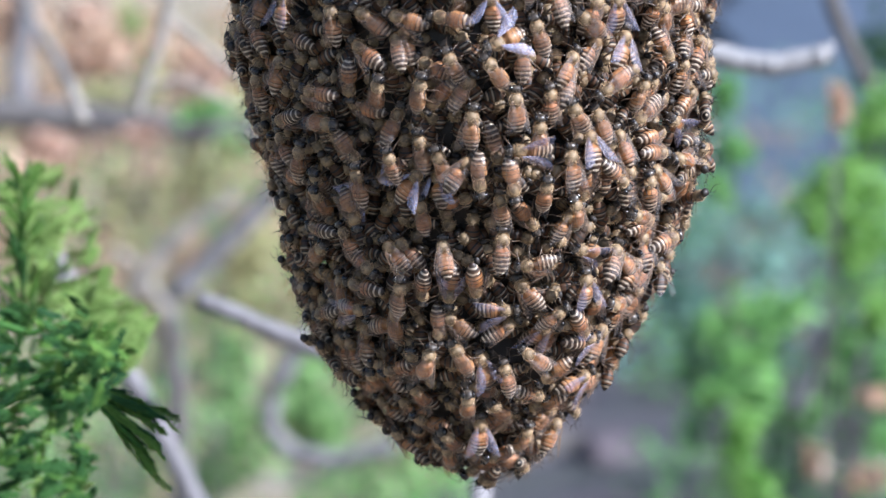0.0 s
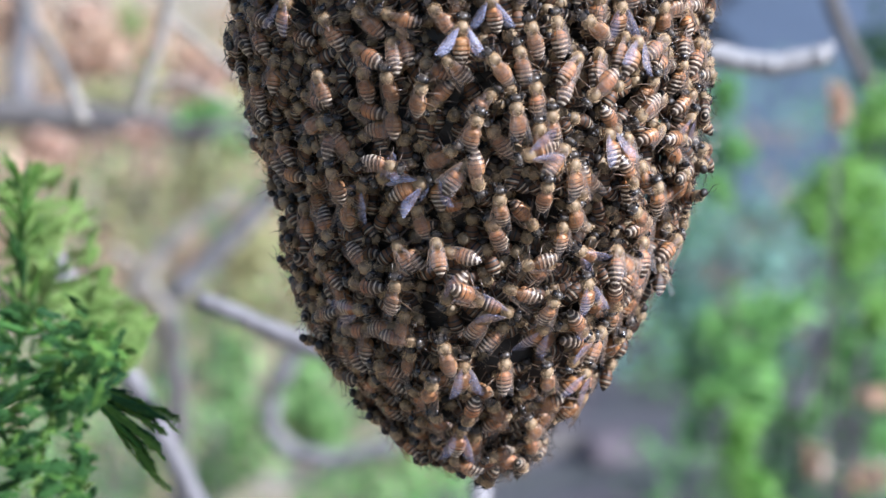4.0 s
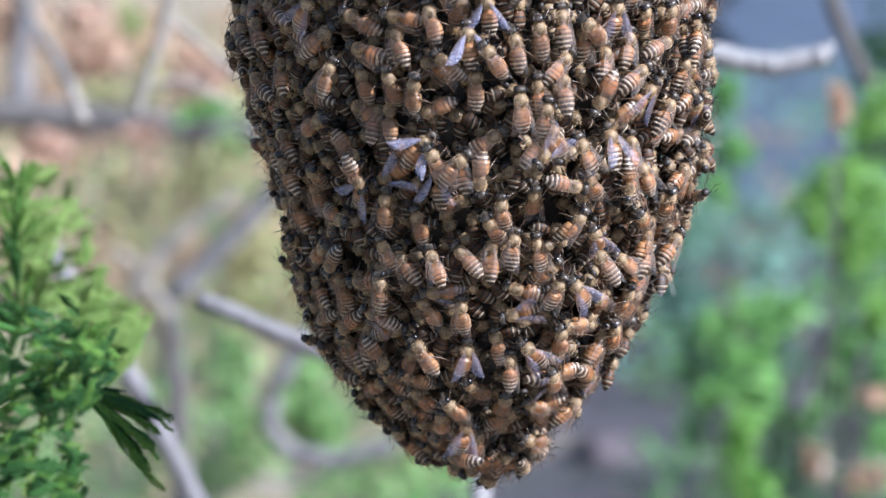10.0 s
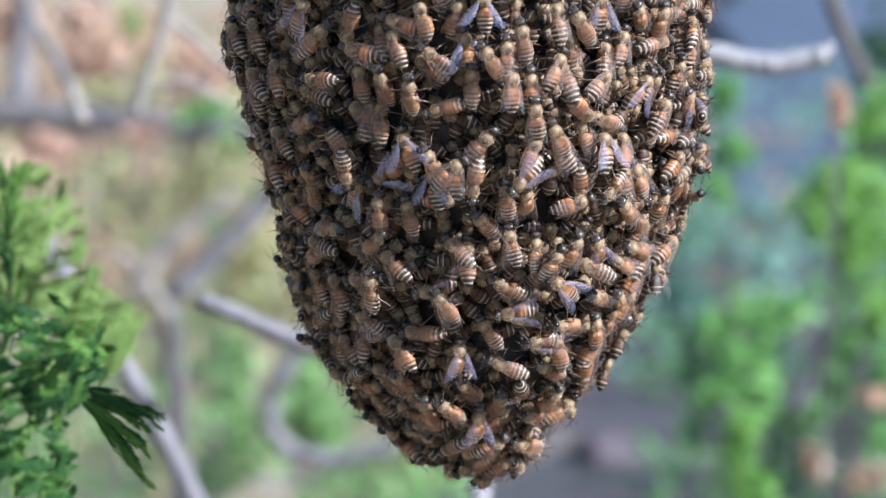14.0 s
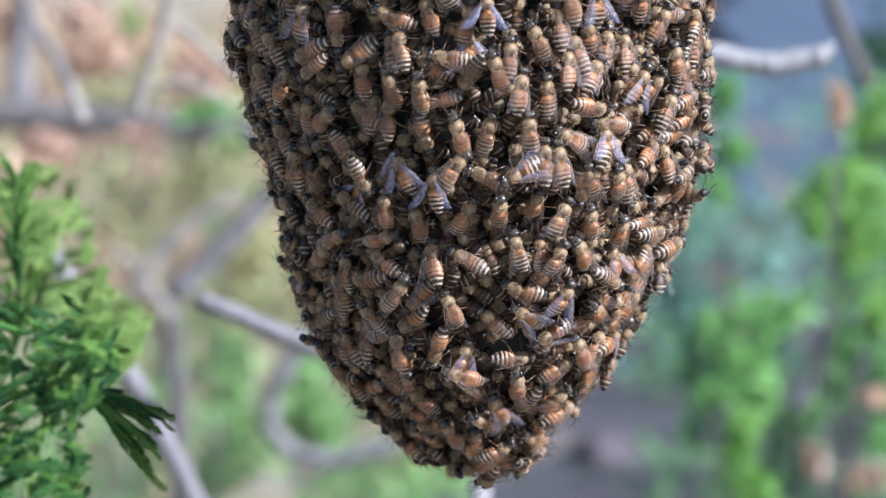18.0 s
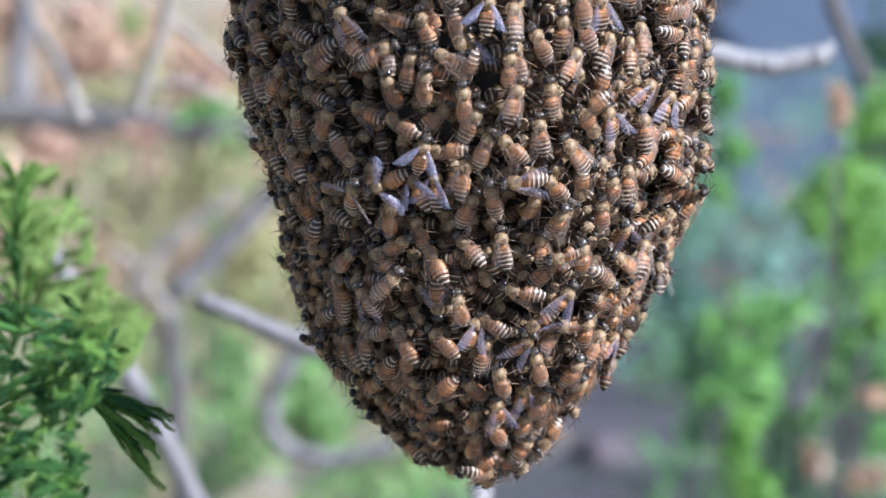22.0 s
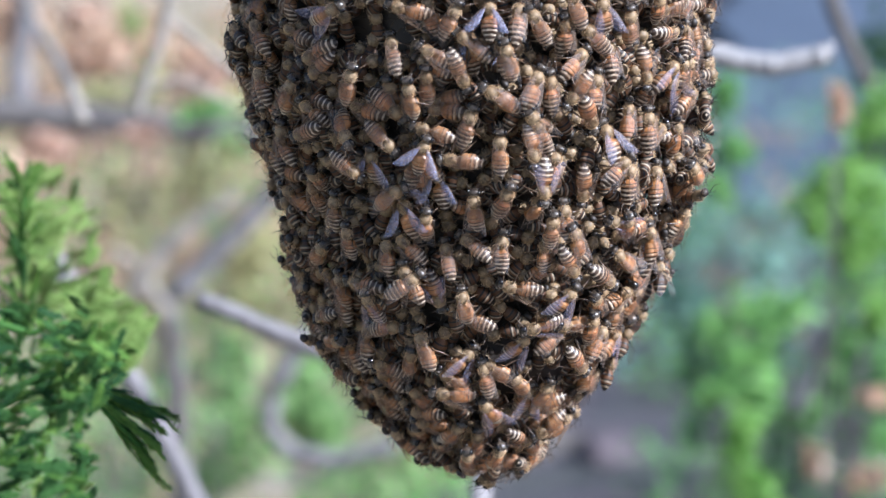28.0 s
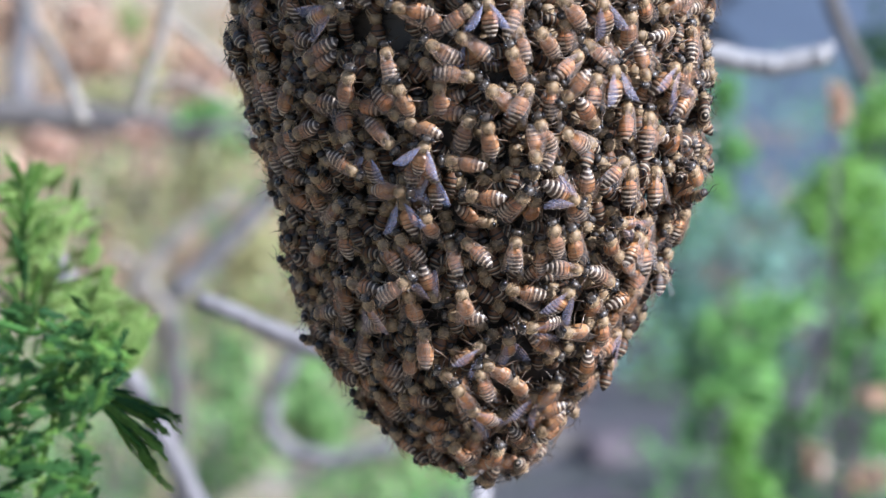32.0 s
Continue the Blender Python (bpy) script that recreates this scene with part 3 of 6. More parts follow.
leafy_shrub("leafy_shrub", "small dull green shrub at the blue-grey stretch's edge", (0.4952, 3.567, 0), [
    ((0.4756, 3.639, 1.068), 0.029, 0.043), ((0.4854, 3.624, 0.9811), 0.025, 0.029), ((0.4364, 3.598, 0.8364), 0.059, 0.059), ((0.5344, 3.588, 0.7785), 0.069, 0.059), ((0.3973, 3.584, 0.7592), 0.039, 0.069), ((0.4267, 3.578, 0.7207), 0.039, 0.039)], M_LEAF_COOL, 0.03, 100, 23)
leafy_shrub("leafy_shrub", "low pale green shrub among bare branches", (-0.2781, 2.589, 0), [
    ((-0.3046, 2.581, 0.8266), 0.034, 0.045), ((-0.2781, 2.567, 0.7446), 0.042, 0.057), ((-0.1949, 2.577, 0.8042), 0.032, 0.057), ((-0.316, 2.557, 0.6924), 0.038, 0.038),
    ((-0.1192, 2.556, 0.6849), 0.068, 0.034), ((-0.1722, 2.568, 0.752), 0.030, 0.030)], M_LEAF_PALE, 0.025, 150, 24)
leafy_shrub("leafy_shrub", "sparse yellow-green shrub on the bank", (-0.4751, 3.763, 0), [
    ((-0.4085, 3.822, 0.9539), 0.041, 0.051), ((-0.4137, 3.836, 1.034), 0.041, 0.026), ((-0.5775, 3.802, 0.8429), 0.072, 0.082), ((-0.4751, 3.811, 0.8934), 0.061, 0.061),
    ((-0.3522, 3.79, 0.7723), 0.061, 0.061)], M_LEAF_DRY, 0.030, 170, 25)
leafy_shrub("leafy_shrub", "small fresh green shrub under the grey branches", (-0.3016, 2.393, 0), [
    ((-0.3037, 2.443, 1.196), 0.026, 0.013), ((-0.2823, 2.435, 1.15), 0.020, 0.021), ((-0.33, 2.442, 1.192), 0.014, 0.009), ((-0.4034, 2.462, 1.306), 0.011, 0.019)], M_LEAF, 0.016, 90, 35)
leafy_shrub("dry_shrub", "withered shrub with peach-coloured dead leaves", (-0.7094, 4.35, 0), [
    ((-0.721, 4.453, 1.077), 0.081, 0.052), ((-0.6515, 4.459, 1.112), 0.058, 0.046), ((-0.4837, 4.441, 1.009), 0.052, 0.032), ((-0.8136, 4.418, 0.8779), 0.052, 0.032), ((-0.883, 4.463, 1.134), 0.046, 0.046)], M_LEAF_DEAD, 0.040, 150, 26)

leafy_shrub("dry_shrub", "withered shoots with tan dead leaves among the shrubs", (0.3723, 1.61, 0), [
    ((0.391, 1.587, 0.9493), 0.018, 0.011), ((0.3403, 1.59, 0.9667), 0.009, 0.016), ((0.398, 1.601, 1.027), 0.011, 0.006)], M_LEAF_DEAD, 0.013, 60, 36)
bare_shrub("short bleached dead stem leaning among the shrubs", (0.36, 1.75, 0), [
    ([(0.36, 1.75, 0), (0.36, 1.72, 0.6), (0.3464, 1.75, 0.957), (0.3471, 1.75, 0.9745)], 0.0020, 0.0020, M_BARK_DARK),
    ([(0.3471, 1.75, 0.9745), (0.3554, 1.75, 1.0066), (0.3648, 1.75, 1.0385), (0.3686, 1.75, 1.0663)], 0.0082, 0.0072),
], M_BARK_PALE)

leafy_shrub("dry_shrub", "withered shrub with rust-pink dead leaves on the bank", (-0.45, 2.1, 0), [((-0.2919, 2.1, 1.2673), 0.024, 0.009), ((-0.2631, 2.1, 1.2813), 0.019, 0.009), ((-0.446, 2.1, 1.1956), 0.023, 0.011), ((-0.4648, 2.1, 1.2065), 0.014, 0.009), ((-0.4104, 2.1, 1.3497), 0.019, 0.010), ((-0.3502, 2.1, 1.2097), 0.016, 0.009)], M_LEAF_RUST, 0.020, 60, 51)
leafy_shrub("dry_shrub", "withered shrub with pale peach dead leaves on the bank", (-0.62, 2.6, 0), [((-0.4599, 2.6, 1.2533), 0.036, 0.024), ((-0.4825, 2.6, 1.2421), 0.022, 0.018), ((-0.4335, 2.6, 1.2682), 0.025, 0.021), ((-0.3408, 2.6, 1.2495), 0.018, 0.012), ((-0.5536, 2.6, 1.0991), 0.022, 0.009)], M_LEAF_DEAD, 0.024, 90, 52)
leafy_shrub("dry_shrub", "withered shoot with a tuft of pale beige leaves", (0.28, 1.1, 0), [((0.2785, 1.1, 1.3684), 0.005, 0.006), ((0.2781, 1.1, 1.3548), 0.006, 0.007)], M_LEAF_DEAD, 0.010, 60, 55)
leafy_shrub("leafy_shrub", "small green shoots in front of the blue-grey stretch", (0.37, 2.2, 0), [((0.3176, 2.2, 1.2497), 0.013, 0.022), ((0.3303, 2.2, 1.1754), 0.018, 0.016), ((0.3145, 2.2, 1.1367), 0.013, 0.013)], M_LEAF, 0.018, 70, 53)
leafy_shrub("leafy_shrub", "yellow-green shoots on the dry bank", (-0.40, 2.3, 0), [((-0.3947, 2.3, 1.33), 0.015, 0.015), ((-0.4206, 2.3, 1.235), 0.027, 0.012), ((-0.2722, 2.3, 1.163), 0.020, 0.016), ((-0.3593, 2.3, 1.2452), 0.009, 0.016)], M_LEAF_DRY, 0.019, 45, 54)

# ---- low growth over the ground ----
def undergrowth(name, label, mat, spots, seed):
    """Tufts of small leaves on the ground: x, y, half width, height and leaf count of each stretch."""
    rng = random.Random(seed)
    verts, faces = [], []
    for x0, x1, y0, y1, tufts in spots:
        for _ in range(tufts):
            y = y0 + (y1 - y0) * rng.random() ** 1.3
            c = Vector((rng.uniform(x0, x1) * (y + 0.74) / 9, y, 0))
            r, h = rng.uniform(0.04, 0.12), rng.uniform(0.10, 0.34)
            for _ in range(34):
                p = c + Vector((rng.gauss(0, r), rng.gauss(0, r), 0.01 + h * rng.random() ** 1.4))
                q = Euler((rng.uniform(-1.1, 1.1), rng.uniform(-1.1, 1.1), rng.uniform(0, 6.28))).to_matrix()
                k, n = rng.uniform(0.03, 0.06), len(verts)
                verts += [tuple(p + q @ (Vector(o) * k)) for o in ((0, -0.6, 0), (0.3, 0, 0.1), (0, 0.7, -0.05), (-0.3, 0, 0.1))]
                faces.append((n, n + 1, n + 2, n + 3))
    me = bpy.data.meshes.new(name)
    me.from_pydata(verts, [], faces)
    me.materials.append(mat)
    return tagged(new(name, me), label, "undergrowth", kind="stuff")


undergrowth("green_undergrowth", "tufts of fresh green weeds on the ground", M_LEAF, [(-1.6, 0.1, 4.5, 14, 60), (0.75, 1.7, 4.5, 12, 30)], 31)
undergrowth("dry_undergrowth", "tufts of dry peach and tan dead leaves", M_LEAF_DEAD, [(-1.7, -0.5, 7, 18, 130), (0.9, 1.7, 6, 12, 10)], 32)
undergrowth("yellow_undergrowth", "tufts of yellowing grass on the bank", M_LEAF_DRY, [(-1.7, 0.0, 5, 16, 90)], 33)
undergrowth("grey_undergrowth", "tufts of cool grey-green weeds near the blue-grey stretch", M_LEAF_COOL, [(0.6, 1.7, 6, 14, 60)], 34)

# ---- stones ----
M_ROCK_PINK = rocky("pinkish_rock", (0.18, 0.12, 0.11), (0.32, 0.22, 0.20))
M_ROCK_DULL = rocky("dull_rock", (0.055, 0.045, 0.052), (0.12, 0.095, 0.105))
M_ROCK_PALE = rocky("pale_rock", (0.26, 0.28, 0.35), (0.46, 0.50, 0.60))
M_ROCK_TAN = rocky("tan_rock", (0.32, 0.25, 0.18), (0.56, 0.46, 0.36))
for label, mat, place, r in (
        ("rounded pinkish stone on the ground", M_ROCK_PINK, (1.542, 10.86, 0), 0.109), ("beige stone near the lane", M_ROCK_TAN, (2.027, 12.14, 0), 0.098),
        ("pale blue-grey stone among shrubs", M_ROCK_PALE, (1.074, 6.52, 0), 0.074), ("tan stone on the dry ground", M_ROCK_TAN, (0.8662, 5.077, 0), 0.060),
        ("tan stone by the shrub", M_ROCK_TAN, (0.9864, 5.077, 0), 0.067), ("dull mauve stone on bare soil", M_ROCK_DULL, (0.385, 5.287, 0), 0.076)):
    stone(label, place, (r, r, r * 0.9), mat, len(label))


# ---- conifer at the side, with flat sprays of scale leaves ----
def spray_mesh(seed):
    """A flat fern-like spray of unit length along +y."""
    rng = random.Random(seed)
    bm = bmesh.new()

    def twig(start, angle, length, r):
        n = max(3, int(length / 0.032))
        pts, radii = [], []
        p, a = Vector(start), angle
        for i in range(n + 1):
            pts.append(p.copy())
            radii.append(r * (1.0 - 0.40 * i / n) * (1.15 if i % 2 else 0.86))
            a += rng.uniform(-0.05, 0.05)
            p = p + Vector((math.sin(a), math.cos(a), rng.uniform(-0.10, 0.10))) * (length / n)
        radii[-1] = r * 0.25
        tube(bm, pts, radii, 4, 0, 0.55, (0, 0, 1))
        return pts

    spine = twig((0, 0, 0), 0, 1.0, 0.040)
    side = 1
    for i in range(3, len(spine) - 2, 4):
        side = -side
        t = i / len(spine)
        for way in (side, -side):
            length = (0.52 * (1 - t) ** 0.7 + 0.10) * rng.uniform(0.65, 1.15)
            angle = way * rng.uniform(0.42, 0.70)
            arm = twig(spine[i + (0 if way == side else 2)], angle, length, 0.048)
            for j in range(3, len(arm) - 2, 3):
                if rng.random() < 0.8:
                    twig(arm[j], angle + rng.uniform(0.40, 0.60) * (1 if j % 2 else -1), rng.uniform(0.12, 0.24) * (1.2 - j / len(arm)), 0.046)
    return bm


def conifer():
    rng = random.Random(5)
    base = Vector((-0.2600, 0.19, 0))
    thing = tagged(new("conifer_shrub"), "green arborvitae shrub with flat scale-leaved sprays", "shrub")
    thing.location = base

    def own(pts):
        return [tuple(Vector(p) - base) for p in pts]

    limb("trunk", own([tuple(base), (-0.262, 0.18, 1.0), (-0.252, 0.19, 1.30), (-0.245, 0.20, 1.42), (-0.240, 0.21, 1.55)]), 0.012, 0.004, M_BARK_GREY, thing)
    meshes = {}
    for k in range(5):
        for m, key in ((M_SCALE_SHADE_TONE, "deep"), (M_SCALE_MID, "mid"), (M_SCALE_SUN_TONE, "bright")):
            ob = part("spray", spray_mesh(40 + k), m)
            meshes[k, key] = ob.data
            bpy.data.objects.remove(ob)
    count = [0]

    def spray(a, way, length, key, spin, wide=1.0):
        a = Vector(a) - base
        ob = new("spray", meshes[count[0] % 5, key])
        count[0] += 1
        y = Vector(way).normalized()
        x = y.cross(Vector((0, -1, 0.1))).normalized()
        z = x.cross(y)
        q = Matrix((x, y, z)).transposed().to_4x4() @ Matrix.Rotation(radians(spin), 4, "Y")
        ob.parent = thing
        ob.matrix_basis = Matrix.Translation(a) @ q @ Matrix.Diagonal((length * wide, length, length, 1))

    def grow(number, edge, deep, thick, keys, low, high, short, long, gap=0.0, wide=1.0):
        """Sprays behind an outline given from its foot to its top; gap thins them out in drifts."""
        made = 0
        while made < number:
            at = rng.uniform(0, len(edge) - 1.001)
            a, b = Vector(edge[int(at)]), Vector(edge[int(at) + 1])
            p = a.lerp(b, at % 1) - Vector((deep * rng.random() ** 1.2, 0, 0))
            if noise.noise((p.x * 110, 3.3, p.z * 110)) < gap - 0.5:
                continue
            made += 1
            turn, length = radians(rng.uniform(low, high)), rng.uniform(short, long)
            way = Vector((math.cos(turn), rng.uniform(-0.45, 0.45), math.sin(turn)))
            spray(p + Vector((0, rng.uniform(-thick, thick), 0)) - way * length, way, length, rng.choice(keys), rng.uniform(-60, 60), wide)

    # paler sprays farther back, sunlight put into their leaf colour
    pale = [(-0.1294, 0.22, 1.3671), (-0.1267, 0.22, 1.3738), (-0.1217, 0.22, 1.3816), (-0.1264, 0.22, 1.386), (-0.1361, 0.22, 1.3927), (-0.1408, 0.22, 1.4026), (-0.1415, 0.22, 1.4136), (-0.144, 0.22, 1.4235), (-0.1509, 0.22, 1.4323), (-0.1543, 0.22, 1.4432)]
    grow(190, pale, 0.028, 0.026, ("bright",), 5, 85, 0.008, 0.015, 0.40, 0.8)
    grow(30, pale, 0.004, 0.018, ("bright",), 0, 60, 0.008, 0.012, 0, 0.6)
    # a dark upright shoot with short side twigs
    shoot = [(-0.1707, 0.17, 1.3697), (-0.1662, 0.17, 1.3824), (-0.1637, 0.17, 1.3972), (-0.1632, 0.17, 1.4119), (-0.1635, 0.17, 1.4244), (-0.1626, 0.17, 1.4348), (-0.1617, 0.17, 1.4451)]
    limb("branch", own([(-0.248, 0.195, 1.33)] + shoot), 0.0011, 0.0004, M_SCALE_SHADE_TONE, thing)
    for k in range(64):
        at = rng.uniform(0, len(shoot) - 1.001)
        p = Vector(shoot[int(at)]).lerp(Vector(shoot[int(at) + 1]), at % 1)
        side = rng.choice((-1, 1))
        turn = radians(90 + side * rng.uniform(8, 42))
        spray(p, (math.cos(turn), rng.uniform(-0.4, 0.4), math.sin(turn)), rng.uniform(0.009, 0.015) * (1.2 - 0.35 * at / len(shoot)), rng.choice(("mid", "mid", "deep")), rng.uniform(-80, 80), 0.30)
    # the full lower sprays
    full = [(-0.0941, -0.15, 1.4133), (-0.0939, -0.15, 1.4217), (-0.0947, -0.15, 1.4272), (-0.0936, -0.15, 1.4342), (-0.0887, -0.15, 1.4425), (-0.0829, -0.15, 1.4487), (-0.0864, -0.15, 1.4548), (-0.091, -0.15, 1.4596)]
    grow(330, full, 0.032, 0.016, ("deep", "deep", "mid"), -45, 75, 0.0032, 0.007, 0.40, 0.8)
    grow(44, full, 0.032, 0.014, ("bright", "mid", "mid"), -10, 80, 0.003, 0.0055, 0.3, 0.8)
    limb("branch", own([(-0.254, 0.19, 1.28), (-0.17, -0.02, 1.40)] + [(-0.121, -0.15, 1.4383), (-0.1074, -0.15, 1.4452), (-0.0953, -0.15, 1.448), (-0.0865, -0.15, 1.4487)]), 0.0014, 0.0005, M_SCALE_SHADE_TONE, thing)
    limb("branch", own([(-0.250, 0.19, 1.31), (-0.17, -0.02, 1.44)] + [(-0.1203, -0.15, 1.4603), (-0.1084, -0.15, 1.4562), (-0.099, -0.15, 1.4589)]), 0.0014, 0.0005, M_SCALE_SHADE_TONE, thing)
    # dark strands hanging out to the side, with paler tips
    limb("branch", own([(-0.254, 0.19, 1.27)] + [(-0.1622, 0.03, 1.3877), (-0.1408, 0.03, 1.3986), (-0.1267, 0.03, 1.4004), (-0.1188, 0.03, 1.4)]), 0.0014, 0.0007, M_SCALE_SHADE_TONE, thing)
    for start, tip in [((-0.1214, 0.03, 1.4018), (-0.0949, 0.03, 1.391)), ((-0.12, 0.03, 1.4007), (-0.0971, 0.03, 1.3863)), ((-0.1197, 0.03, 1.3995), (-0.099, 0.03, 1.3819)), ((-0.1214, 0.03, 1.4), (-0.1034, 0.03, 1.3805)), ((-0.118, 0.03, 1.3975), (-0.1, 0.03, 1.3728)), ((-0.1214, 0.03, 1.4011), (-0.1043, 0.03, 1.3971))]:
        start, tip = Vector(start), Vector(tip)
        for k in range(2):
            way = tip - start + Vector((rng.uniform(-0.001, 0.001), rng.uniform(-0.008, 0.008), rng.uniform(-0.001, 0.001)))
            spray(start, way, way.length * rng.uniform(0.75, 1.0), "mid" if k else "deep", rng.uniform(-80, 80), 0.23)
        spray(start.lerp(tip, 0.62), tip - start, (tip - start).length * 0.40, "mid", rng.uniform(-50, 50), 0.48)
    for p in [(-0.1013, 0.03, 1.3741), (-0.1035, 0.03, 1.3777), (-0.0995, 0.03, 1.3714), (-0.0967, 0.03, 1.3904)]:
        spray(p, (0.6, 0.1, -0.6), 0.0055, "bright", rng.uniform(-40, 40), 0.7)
    return thing


CONIFER = conifer()

# ---- the branch that carries the swarm ----
carrier = tagged(new("tree"), "small tree whose grey branch carries the swarm", "tree")
carrier.location = (-0.95, 0.30, 0)
limb("trunk", [(0, 0, -0.05), (-0.03, 0.02, 0.6), (0.02, 0.0, 1.2), (-0.03, 0.02, 1.9), (0.0, 0.05, 2.6)], 0.045, 0.022, M_BARK_GREY, carrier)
limb("branch", [(0.01, 0.0, 1.35), (0.35, -0.10, 1.56), (0.70, -0.22, 1.62), (0.93, -0.295, 1.582), (1.0, -0.31, 1.57)], 0.020, 0.009, M_BARK_GREY, carrier)

# ---- the mass of bees behind the outer layer ----
def swarm_mass():
    rng = random.Random(7)

    def plain_bee(fine, reach=1.0, lively=False):
        """Body and legs in one; reach spreads the legs, a lively one also shows antennae and wings."""
        bm = bmesh.new()
        rings = [(-0.3 + 0.5 * i, 2.2 * math.sin(math.pi * min(0.97, 0.12 + 0.066 * i)) ** 0.7) for i in range(14)] if fine else [(0, 0.7), (1, 1.8), (2.6, 2.15), (4.6, 1.9), (6.2, 1.1), (7, 0.2)]
        lathe(bm, [(-y * MM, r * MM, r * 0.85 * MM, 2.2 * MM) for y, r in rings], 10 if fine else 7, 0)
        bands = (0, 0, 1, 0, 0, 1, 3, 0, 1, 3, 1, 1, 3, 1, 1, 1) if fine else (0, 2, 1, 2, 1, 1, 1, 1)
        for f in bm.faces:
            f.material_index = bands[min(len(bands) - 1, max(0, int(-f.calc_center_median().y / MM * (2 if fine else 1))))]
        ovoid(bm, mm(0, 1.9, 2.4), mm(1.9, 2.05, 1.75), 10 if fine else 7, 6 if fine else 4, 2)
        ovoid(bm, mm(0, 4.5, 2.2), mm(1.55, 1.0, 1.30), 8, 5 if fine else 4, 1)
        for s in (-1, 1):
            for ry, fy, fx in ((2.9, 4.6, 3.0), (1.8, 1.0, 4.3), (0.7, -2.8, 3.8)):
                foot = (s * (fx + 1) * reach, fy * reach, 0 if reach == 1 else rng.uniform(0, 5))
                tube(bm, [mm(s * 0.8, ry, 1.4), mm(s * fx * 0.6, (ry + fy) / 2, 2.6 * reach), mm(*[p * 0.7 + q * 0.3 for p, q in zip(foot, (0, ry, 1))]), mm(*foot)], [0.19 * MM, 0.13 * MM, 0.10 * MM, 0.04 * MM], 4 if fine else 3, 1)
            if lively:
                tube(bm, [mm(0.4 * s, 5.5, 2.8), mm(1.0 * s, 6.5, 3.5), mm(1.9 * s, 8.0, 3.0)], [0.07 * MM, 0.08 * MM, 0.05 * MM], 4, 1)
                wing = [mm(1.0 * s, 1.6, 4.0), mm(2.6 * s, -2.2, 4.7), mm(3.6 * s, -5.4, 5.0), mm(2.4 * s, -6.9, 4.9), mm(0.9 * s, -5.2, 5.2), mm(0.5 * s, -1.5, 4.9)]
                bm.faces.new([bm.verts.new(p) for p in wing]).material_index = 5
        if fine:
            bristle(bm, rng, mm(0, 1.9, 2.4), mm(1.85, 2.0, 1.7), 150 if lively else 110, 0.8 * MM, 0.05 * MM, -0.3, 4, lambda d: d.z > -0.2)
        bm.verts.index_update()
        out = np.array([(*v.co, 1.0) for v in bm.verts]), [([v.index for v in f.verts], f.material_index) for f in bm.faces]
        bm.free()
        return out

    fine, coarse = plain_bee(True), plain_bee(False)
    lively = [plain_bee(True, rng.uniform(1.15, 1.45), True) for _ in range(5)]
    verts, polys, slots, at = [], [], [], 0

    def lay(shape, m):
        nonlocal at
        base, faces = shape
        verts.append((base @ np.array(m).T)[:, :3])
        for f, slot in faces:
            polys.append([i + at for i in f])
            slots.append(slot)
        at += len(base)

    for k in range(2900):
        phi, z = 360 * (k * 0.7548777 % 1) - 180 + rng.uniform(-2, 2), -64 + 196 * (k * 0.5698403 % 1)
        if rng.random() > max((girth(z)[1] - girth(z)[0]) / 136, 0.45):
            continue
        outer = abs(phi) > 108 or z > 86
        shape = coarse if outer else fine
        lift = rng.uniform(-1.5, 1.5) if outer and k % 2 else rng.uniform(-6.0, -2.0) if abs(phi) > 68 else rng.uniform(-10.0, -5.0)
        roll, pitch = rng.uniform(-15, 15), rng.uniform(-12, 12)
        if 76 < abs(phi) < 106 and k % 3 == 0:
            shape = fine
            lift, roll, pitch = rng.uniform(-2.0, 3.2 if phi < 0 and k % 2 else 1.8), roll * 2.5, pitch * 2.4
        lay(shape, cling(phi, z, rng.gauss(0, 60), lift, roll, pitch))
    # bees on the rim, with legs, feelers and wings held out
    for k in range(110):
        side = -1 if k % 2 else 1
        z = -60 + 144 * (k * 0.6180340 % 1)
        lay(lively[k % 5], cling(side * rng.uniform(72, 100), z, rng.gauss(0, 70), rng.uniform(-1.5, 3.8), rng.uniform(-45, 45), rng.uniform(-35, 40)))
    # a few hang from the tip
    for phi, z, heading in ((-40, -61, 150), (10, -65, 200), (55, -62.5, 120), (95, -63, 250), (25, -66, 175)):
        lay(lively[int(phi) % 5], cling(phi, z, heading, 0.4, rng.uniform(-25, 25), rng.uniform(-15, 10)))
    verts = np.concatenate(verts)
    # the packed inside: a black core that paints in the dark of the gaps
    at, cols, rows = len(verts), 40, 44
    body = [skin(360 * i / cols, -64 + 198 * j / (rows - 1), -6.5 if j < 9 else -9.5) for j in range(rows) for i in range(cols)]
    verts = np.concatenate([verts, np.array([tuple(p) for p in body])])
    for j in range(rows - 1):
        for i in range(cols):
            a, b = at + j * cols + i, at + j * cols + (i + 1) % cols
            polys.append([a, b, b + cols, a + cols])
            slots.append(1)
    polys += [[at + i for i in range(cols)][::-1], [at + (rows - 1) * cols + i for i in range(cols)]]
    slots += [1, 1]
    me = bpy.data.meshes.new("swarm_mass")
    me.from_pydata(verts.tolist(), [], polys)
    for m in (M_AMBER_SHADED, M_BLACK, M_THORAX, M_CREAM_SHADED, M_HAIR, M_WING):
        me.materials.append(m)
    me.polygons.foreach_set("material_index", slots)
    me.polygons.foreach_set("use_smooth", [True] * len(polys))
    return tagged(new("swarm_mass", me), "dense hanging mass of honey bees packed under the outer layer", "bee swarm", kind="stuff")


MASS = swarm_mass()

